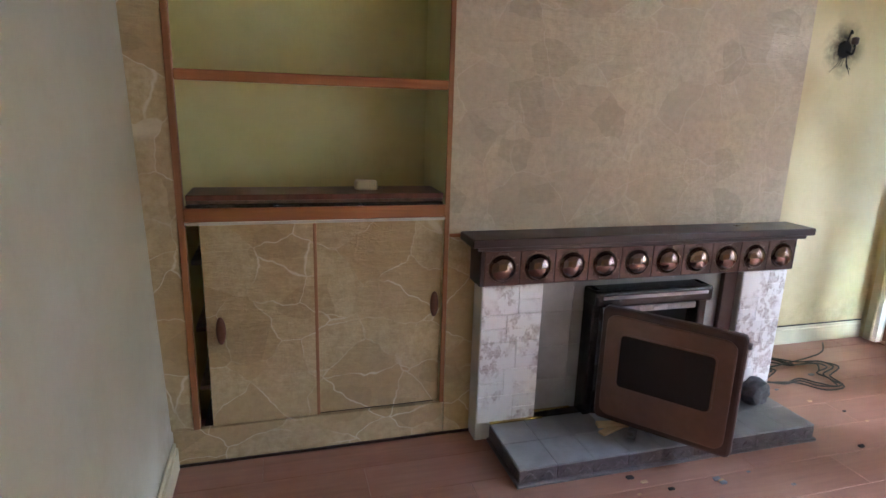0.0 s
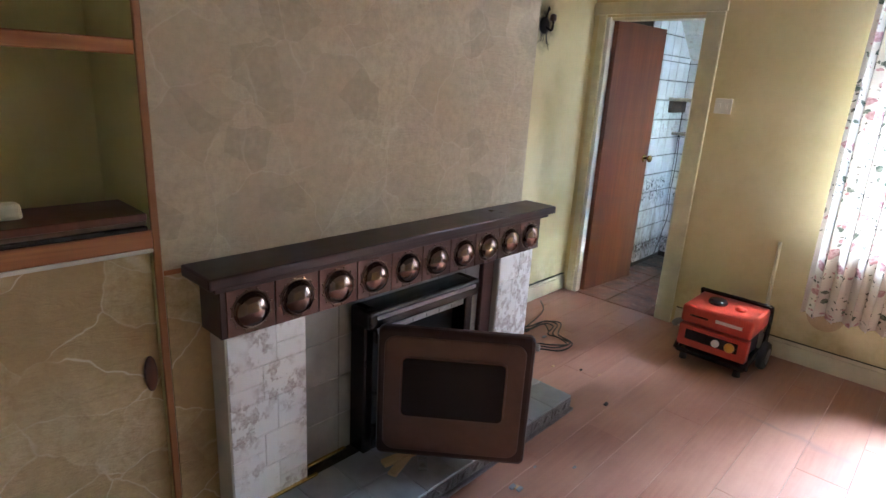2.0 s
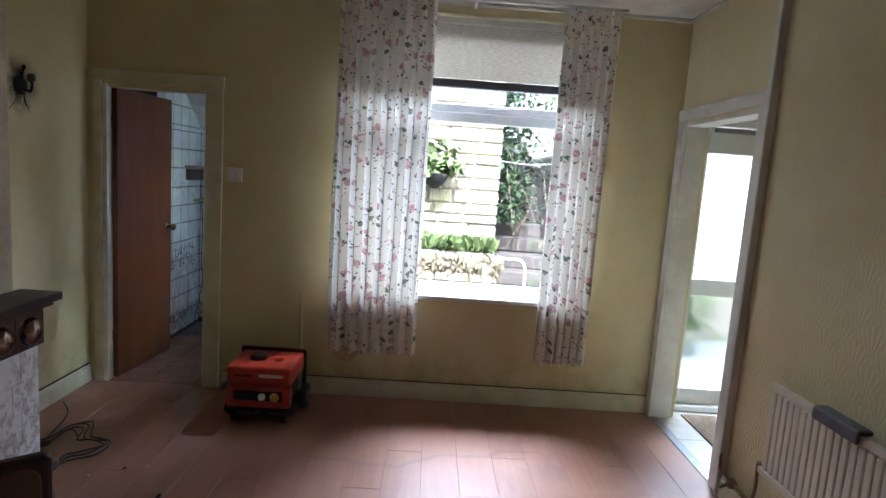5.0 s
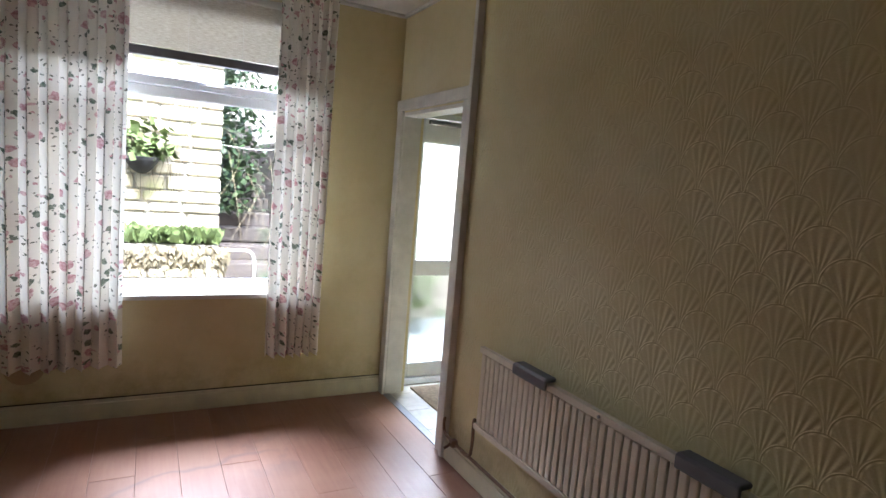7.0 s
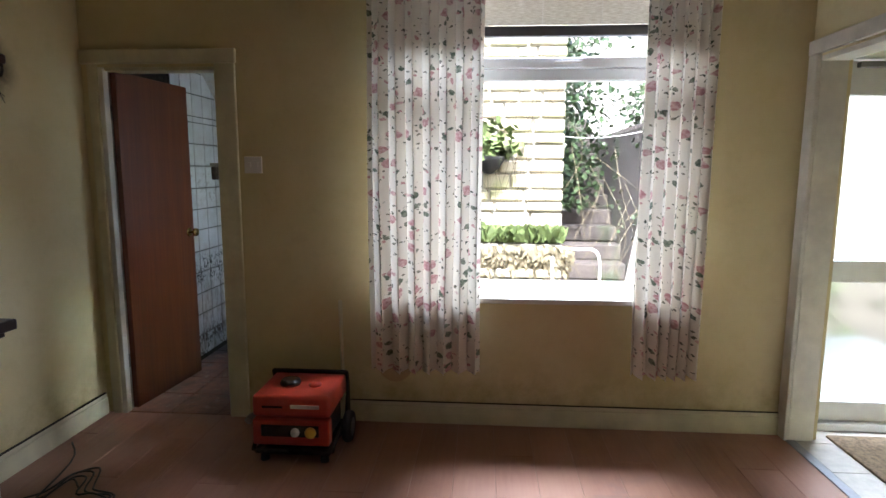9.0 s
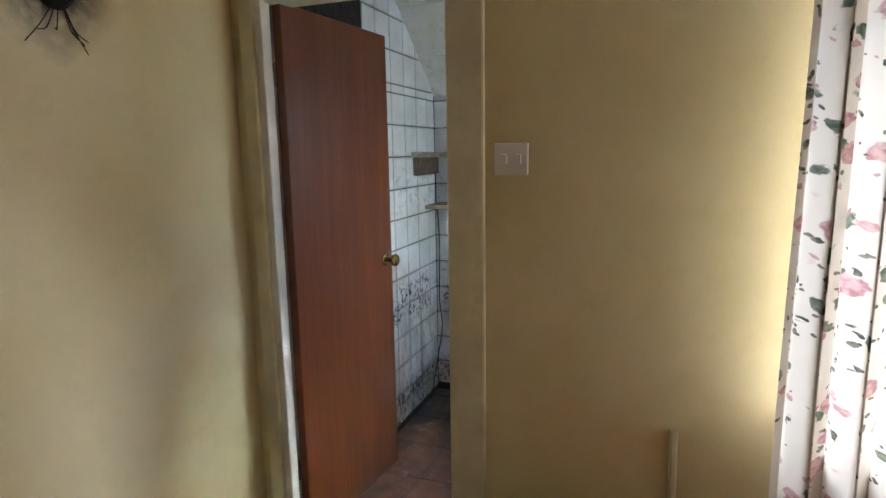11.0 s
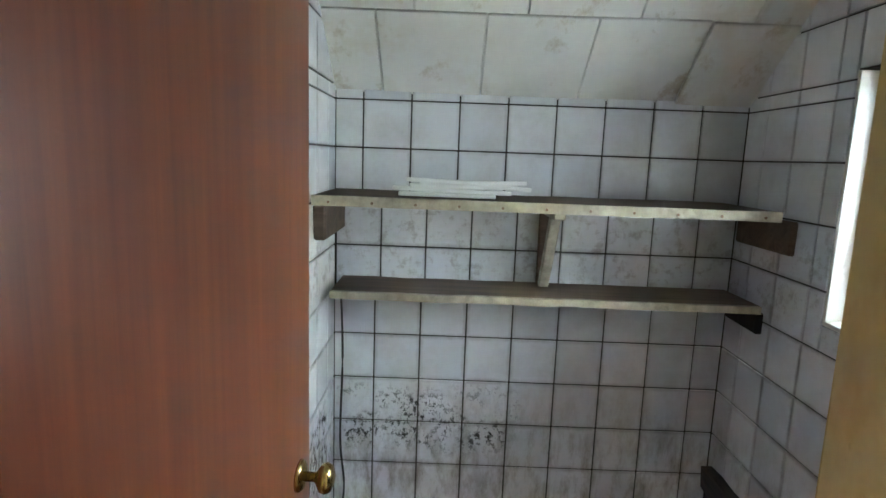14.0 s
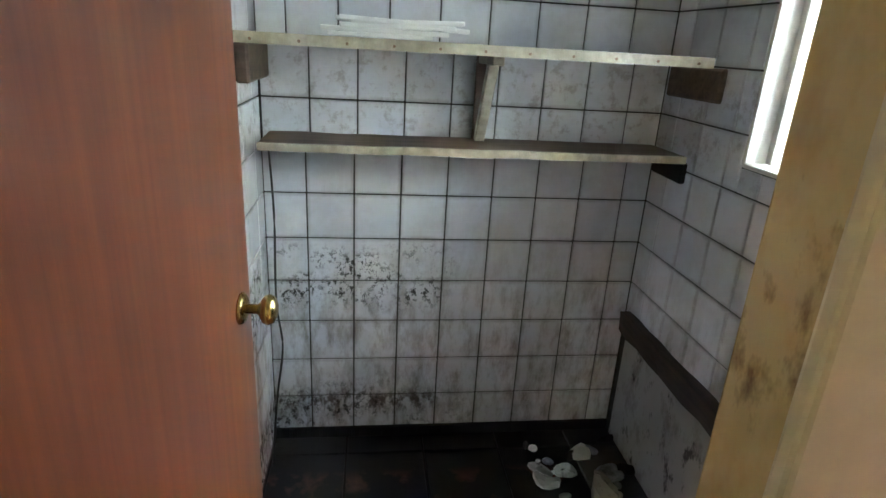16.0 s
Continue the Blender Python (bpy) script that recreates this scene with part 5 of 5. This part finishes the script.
part("side_bracket", rough_up(boxm(1.34, 1.53, -0.922, -0.88, 1.09, 1.155, 0.005), 0.004, 14), M_SOOT_BLACK, s2, "blackened end bracket")
br = thing("shelf_bracket", (1.5, -0.27, 1.3), "flaking cream wooden bracket under the upper shelf", "bracket")
part("upright", boxm(1.525, 1.548, -0.285, -0.245, 1.178, 1.44, 0.003), M_OLDWOOD, br)
bm = boxm(-0.014, 0.014, -0.016, 0.016, -0.145, 0.145, 0.003)
bmesh.ops.transform(bm, matrix=Matrix.Translation((1.44, -0.265, 1.302)) @ Matrix.Rotation(radians(-30), 4, "Y"), verts=bm.verts)
part("strut", bm, M_FLAKED, br, "flaking cream diagonal strut")
part("top_arm", boxm(1.3, 1.52, -0.282, -0.248, 1.415, 1.4405, 0.003), M_FLAKED, br)
for k in range(7):
    l = rndc.uniform(0.26, 0.36)
    bm = boxm(-0.011, 0.011, -l / 2, l / 2, -0.006, 0.006, 0.002)
    bmesh.ops.transform(bm, matrix=pose(1.30 + 0.012 * (k % 3), 0.06 - 0.012 * k, 1.4765 + 0.0122 * k * (0.5 if k > 3 else 1), 3.5 * (k / 6) * (1 if k % 2 else -0.4) , 0, rndc.uniform(-7, 7)), verts=bm.verts)
    solid("foam_strip", bm, M_OFFWHITE, "thin white strip in a stack on the shelf", "strip", "strips stacked on the pantry shelf")
solid("pantry_cable", tube(bmesh.new(), [(1.52, 0.40, 1.14), (1.535, 0.395, 0.9), (1.53, 0.40, 0.6), (1.53, 0.385, 0.42), (1.51, 0.405, 0.25), (1.47, 0.415, 0.12), (1.40, 0.415, 0.0)], 0.004, 6), M_WIRE, "black cable hanging down the tiled corner", "cable", smooth=True)
bm = bmesh.new()
for k in range(10):
    bx(bm, 0.72 + 0.081 * k, 0.72 + 0.081 * (k + 1), PYR - 0.002, PYR + 0.035, 0.475, 0.555)
bmesh.ops.remove_doubles(bm, verts=bm.verts, dist=0.0005)
solid("rotten_batten", rough_up(bm, 0.010, 9), M_ROT, "blackened rotten batten on the tiled wall", "batten")
structure("baseboard_pantry", rough_up(boxm(PX - 0.012, PX + 0.005, PYR, PYL, 0.0, 0.045, 0.004), 0.002), M_SOOT_BLACK, "black mouldy strip at the foot of the wall", "skirting")
for k in range(26):
    s = rndc.uniform(0.012, 0.07) * (1.5 if k < 3 else 0.8)
    x, y = rndc.uniform(1.1, 1.5), rndc.uniform(-0.88, -0.52)
    bm = bmesh.new()
    bmesh.ops.create_icosphere(bm, subdivisions=2, radius=s, matrix=Matrix.Translation((x, y, s * 0.2)) @ Matrix.Rotation(k, 4, "Z") @ Matrix.Diagonal((1, rndc.uniform(0.4, 0.9), 0.45, 1)))
    rough_up(bm, s * 0.4, 14)
    for v in bm.verts:
        v.co.z = max(v.co.z, -0.002)
    solid("plaster_rubble", bm, (M_BARE, M_GROUT, M_POLY, M_RUBBLE)[k % 4] if k > 2 else M_BARE, "broken plaster and tile rubble on the pantry floor", "rubble", "rubble on the pantry floor")

# ---- the yard outside ----
structure("ground", boxm(TH + 0.06, 600, -400, 400, -0.3, -0.14), M_EARTH, "bare earth yard reaching away", "ground")
structure("ground_behind", boxm(-400, TH + 0.06, -400, 400, -0.42, -0.32), M_EARTH, "bare earth round the house", "ground")
GX = 2.55
sw_ = thing("garden_wall", (GX, -1.2, -0.14), "pale yellow sandstone garden wall", "wall")
part("core", boxm(GX + 0.05, GX + 0.5, -2.43, 0.5, -0.14, 3.3), M_PLASTER, sw_)
ledge = thing("planting_ledge", (GX - 0.2, -1.5, -0.14), "low stone ledge overgrown with grass", "ledge")
part("core", boxm(GX - 0.30, GX + 0.02, -2.40, 0.5, -0.14, 0.74), M_PLASTER, ledge)
st_ = thing("garden_steps", (3.2, -2.9, -0.14), "dark damp stone steps climbing the bank", "steps")
for k in range(13):
    part("step", rough_up(boxm(2.75 + 0.26 * k, 3.9 + 0.26 * k, -3.25, -2.44, -0.14 + 0.18 * k, 0.04 + 0.18 * k, 0.02, 2), 0.025, 3), M_STEP, st_)
bk = thing("side_bank", (3.4, -3.4, -0.14), "dark overgrown bank beside the steps", "bank")
part("bank", rough_up(boxm(2.6, 6.5, -4.6, -3.27, -0.14, 1.9, 0.08, 2), 0.1, 2), M_STEP, bk)
fe = thing("garden_fence", (2.4, -3.3, -0.14), "bleached leaning wooden fence boards", "fence")
for k in range(7):
    bm = boxm(-0.012, 0.012, -0.055, 0.055, 0, 2.1 + 0.1 * (k % 3), 0.004)
    bmesh.ops.transform(bm, matrix=pose(2.35 - 0.02 * k, -2.98 - 0.125 * k, -0.14, 7 + rndc.uniform(-3, 3), 0, 0), verts=bm.verts)
    part("board", bm, M_FENCE, fe)


def leaves(name, count, place, size, material, label, category, group="", droop=0.5, long=1.0):
    """Many small folded leaf blades scattered by place(rnd)."""
    rn = random.Random(len(name) * 7 + count)
    vs, fs = [], []
    for _ in range(count):
        c = Vector(place(rn))
        d = Vector((rn.uniform(-1, 1), rn.uniform(-1, 1), rn.uniform(-1, 1) - droop)).normalized()
        s = size * rn.uniform(0.6, 1.4)
        side = d.cross(Vector((rn.uniform(-1, 1), rn.uniform(-1, 1), 1))).normalized()
        i = len(vs)
        vs += [c, c + d * s * long * 0.5 + side * s * 0.42, c + d * s * long, c + d * s * long * 0.5 - side * s * 0.42]
        fs += [(i, i + 1, i + 2), (i, i + 2, i + 3)]
    me = bpy.data.meshes.new(name)
    me.from_pydata([tuple(v) for v in vs], [], fs)
    me.materials.append(material)
    return tagged(new(name, me), label, category, group, "stuff")


leaves("ivy", 2600, lambda r: (3.4 + r.uniform(0, 1.6), -2.5 - abs(r.gauss(0, 0.3)), 1.0 + r.uniform(0, 2.0)), 0.07, M_IVY, "dark green ivy hanging over the steps", "ivy")
leaves("ivy_bank", 1500, lambda r: (2.55 + r.uniform(0, 1.5), -3.3 + r.uniform(-0.5, 0.05), 1.2 + r.uniform(-0.5, 1.2)), 0.07, M_IVY, "dark ivy leaves over the bank", "ivy")
leaves("ledge_grass", 2400, lambda r: (GX - 0.32 + r.uniform(0, 0.34), r.uniform(-2.42, 0.2), 0.74 + r.uniform(0, 0.02)), 0.10, M_GRASS, "bright green grass on the ledge", "grass", droop=-1.4, long=1.3)
leaves("hanging_roots", 2600, lambda r: (GX - 0.33 + r.uniform(-0.02, 0.02), r.uniform(-2.5, 0.2), 0.74 - abs(r.gauss(0, 0.10))), 0.05, M_DRY, "dry grass hanging over the ledge", "grass", droop=2.0, long=1.6)
leaves("shrub", 1300, lambda r: (2.0 + r.gauss(0, 0.18), -4.15 + r.gauss(0, 0.2), 0.35 + r.gauss(0, 0.2)), 0.09, M_GRASS, "leafy green shrub outside the back door", "shrub")
structure("pavement", rough_up(boxm(TH + 0.08, 2.3, -5.2, -3.0, -0.139, -0.10, 0.01), 0.004, 5), M_PATH, "pale concrete path outside the back door", "path")
bas = thing("hanging_basket", (GX - 0.12, -1.72, 1.55), "wall basket with drooping green plant", "basket")
bm = bmesh.new()
lathe(bm, [(0.03, -0.16), (0.09, -0.12), (0.14, -0.04), (0.15, 0.0), (0.13, 0.0), (0.02, -0.06)], pose(GX - 0.14, -1.72, 1.55), 20)
part("bowl", bm, M_SOOT_BLACK, bas, smooth=True)
part("bracket", boxm(GX - 0.14, GX + 0.03, -1.73, -1.71, 1.55, 1.565), M_SOOT_BLACK, bas)
leaves("basket_plant", 260, lambda r: (GX - 0.14 + r.gauss(0, 0.07), -1.72 + r.gauss(0, 0.12), 1.58 + abs(r.gauss(0, 0.12))), 0.09, M_GRASS, "straggling green plant in the wall basket", "plant", droop=0.2)
bm = bmesh.new()
for k in range(16):
    y, z = rndc.uniform(-2.4, -1.3), rndc.uniform(0.8, 1.2)
    tube(bm, [(GX - 0.06, y, z), (GX - 0.12, y + rndc.uniform(-0.2, 0.2), z + 0.5), (GX - 0.05, y + rndc.uniform(-0.4, 0.4), z + 1.1)], 0.0025, 5, 4)
for k in range(14):
    y, z = rndc.uniform(-3.2, -2.5), rndc.uniform(0.1, 0.9)
    tube(bm, [(2.5, y, z - 0.2), (2.45, y + rndc.uniform(-0.3, 0.3), z + 0.3), (2.7, y + rndc.uniform(-0.4, 0.4), z + 0.8)], 0.0025, 5, 4)
solid("bare_twigs", bm, M_DRY, "bare climbing stems over wall and steps", "twigs", kind="stuff")
solid("washing_line", tube(bmesh.new(), [(GX, -2.3, 1.75), (1.9, -2.7, 1.70), (1.2, -3.2, 1.78), (0.6, -3.8, 1.85)], 0.003, 5), M_WPLAS, "thin white washing line across the yard", "washing line")
cl = thing("yard_clutter", (1.8, -2.5, -0.14), "pale plastic garden chair frame among the weeds", "garden chair")
for b in ((1.75, 1.79, -2.75, -2.71), (2.13, 2.17, -2.75, -2.71), (1.75, 1.79, -2.35, -2.31), (2.13, 2.17, -2.35, -2.31)):
    part("leg", boxm(*b, -0.14, 0.32, 0.008), M_WPLAS, cl)
part("seat", boxm(1.74, 2.18, -2.76, -2.30, 0.32, 0.345, 0.01), M_WPLAS, cl)
part("back_rail", tube(bmesh.new(), [(2.15, -2.74, 0.34), (2.22, -2.73, 0.66), (2.22, -2.53, 0.70), (2.22, -2.33, 0.66), (2.15, -2.32, 0.34)], 0.014), M_WPLAS, cl, smooth=True)
nb = thing("neighbour_wall", (9.0, 3.0, -0.14), "pale rendered wall rising beyond the yard", "wall")
part("face", boxm(7.5, 7.8, -12, 8, -0.14, 4.2), M_PLASTER, nb)

# ---- pieces of floors and walls ----
def piece(mesh, name, loc, parent, rot=None):
    o = new(name, mesh)
    o.parent = parent
    o.location = loc
    if rot:
        o.rotation_euler = rot
    return o


def piece_mesh(name, bm, material):
    me = bpy.data.meshes.new(name)
    bm.to_mesh(me)
    bm.free()
    me.materials.append(material)
    return me


def spans(a, b, size, off):
    """Cuts of the stretch a to b on a grid of the given size and offset."""
    cuts = [a]
    k = math.ceil((a - off) / size)
    while off + k * size < b - 1e-6:
        if off + k * size > cuts[-1] + 1e-6:
            cuts.append(off + k * size)
        k += 1
    return list(zip(cuts, cuts[1:] + [b]))


cache = {}


def tile_piece(parent, axis, plane, u0, u1, z0, z1, face, gap, th, material, name="tile"):
    """A thin bevelled tile on a wall (axis x or y) or floor (axis z)."""
    w, h = u1 - u0 - gap, z1 - z0 - gap
    if w < 0.012 or h < 0.012:
        return
    key = (axis, round(w, 4), round(h, 4), th, material.name)
    if key not in cache:
        if axis == "x":
            bm = boxm(-th / 2, th / 2, -w / 2, w / 2, -h / 2, h / 2, 0.0014)
        elif axis == "y":
            bm = boxm(-w / 2, w / 2, -th / 2, th / 2, -h / 2, h / 2, 0.0014)
        else:
            bm = boxm(-w / 2, w / 2, -h / 2, h / 2, -th / 2, th / 2, 0.0014)
        cache[key] = piece_mesh(name, bm, material)
    u, z = (u0 + u1) / 2, (z0 + z1) / 2
    loc = (plane, u, z) if axis == "x" else (u, plane, z) if axis == "y" else (u, z, plane)
    piece(cache[key], name, loc, parent)


# planks of the room floor
rp = random.Random(2)
y, row = YS, 0
while y < 0.60:
    y2 = min(y + 0.195, 0.60)
    for x0, x1 in spans(XL, 0.0, 1.22, -0.4 * row):
        if y >= 0 and x1 > XB0 and x0 < XB1:
            if x0 < XB0:
                x1 = XB0
            elif x1 > XB1:
                x0 = XB1
            else:
                continue
        tile_piece(floor, "z", -0.004, x0, x1, y, y2, 1, 0.0007, 0.008, M_FLOOR, "plank")
    y, row = y2, row + 1

TZ, TY = 0.158, 0.1535
ZL = [0.0, 0.03] + [0.975 - TZ * k for k in range(6, 0, -1)] + [0.975, 1.128, 1.282, 1.445, 1.604, 1.757]
zs = [z for z in ZL if z > 0.025]
for z0, z1 in zip(zs, zs[1:] + [1.80]):
    off, pitch = (0.184, 0.156) if z0 > 1.44 else ((0.275, 0.1505) if z0 > 1.12 else (0.135, 0.157))
    for u0, u1 in spans(PYR, PYL, pitch, off):
        tile_piece(wb, "x", PX + 0.003, u0, u1, z0, z1, -1, 0.0048, 0.007, M_TILE)
zz = zs + [1.80, 1.957, 2.115, 2.27]
for z0, z1 in zip(zz, zz[1:]):
    for u0, u1 in spans(0.72, PX, TY, PX - 0.11):
        if PX - u0 > 0.05 and z0 > 1.775 + (PX - u0) * 0.84:
            continue
        tile_piece(wl, "y", PYL + 0.003, u0, u1, z0, z1, -1, 0.0048, 0.007, M_TILE)
        for w0, w1 in ((z0, PW[2] - 0.002), (PW[3] + 0.002, z1)):
            if z0 < PW[2] < z1 and w0 == z0 or z0 < PW[3] < z1 and w1 == z1:
                tile_piece(wr, "y", PYR - 0.003, u0, min(u1, PW[1]), w0, w1, 1, 0.0048, 0.007, M_TILE)
        if u0 > PW[1] - 0.005 or z1 < PW[2] + 0.01 or z0 > PW[3] - 0.02:
            if z0 > 0.47 or u0 > 1.5:
                tile_piece(wr, "y", PYR - 0.003, u0, u1, z0, z1, 1, 0.0048, 0.007, M_TILE)
        elif u1 > PW[1] + 0.012:
            tile_piece(wr, "y", PYR - 0.003, PW[1] + 0.002, u1, z0, z1, 1, 0.0048, 0.007, M_TILE)
pf = bpy.data.objects["floor_pantry"]
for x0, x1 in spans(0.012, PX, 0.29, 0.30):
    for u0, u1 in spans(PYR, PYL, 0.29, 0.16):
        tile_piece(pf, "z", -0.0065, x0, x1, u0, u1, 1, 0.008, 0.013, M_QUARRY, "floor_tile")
lf = bpy.data.objects["floor_lobby"]
for x0, x1 in spans(-1.38, 0.06, 0.3, -0.1):
    for u0, u1 in spans(-4.98, YS - 0.045, 0.3, YS - 0.345):
        tile_piece(lf, "z", -0.004, x0, x1, u0, u1, 1, 0.004, 0.006, M_LOBBY, "floor_tile")

# stones of the garden wall and ledge
rs = random.Random(9)
def stone_course(parent, x, y0, y1, z0, z1):
    z = z0
    while z < z1 - 0.02:
        h = min(rs.uniform(0.10, 0.155), z1 - z)
        y = y0
        while y < y1 - 0.03:
            w = min(rs.uniform(0.18, 0.42), y1 - y)
            bm = boxm(x - 0.03 - rs.uniform(0, 0.02), x + 0.06, y + 0.010, y + w - 0.010, z + 0.008, z + h - 0.008, 0.016)
            part("stone", rough_up(bm, 0.004, 11), M_STONEW, parent)
            y += w
        z += h


stone_course(sw_, GX + 0.04, -2.45, -0.9, 0.0, 3.28)
stone_course(ledge, GX - 0.30, -2.42, -0.9, -0.1, 0.72)
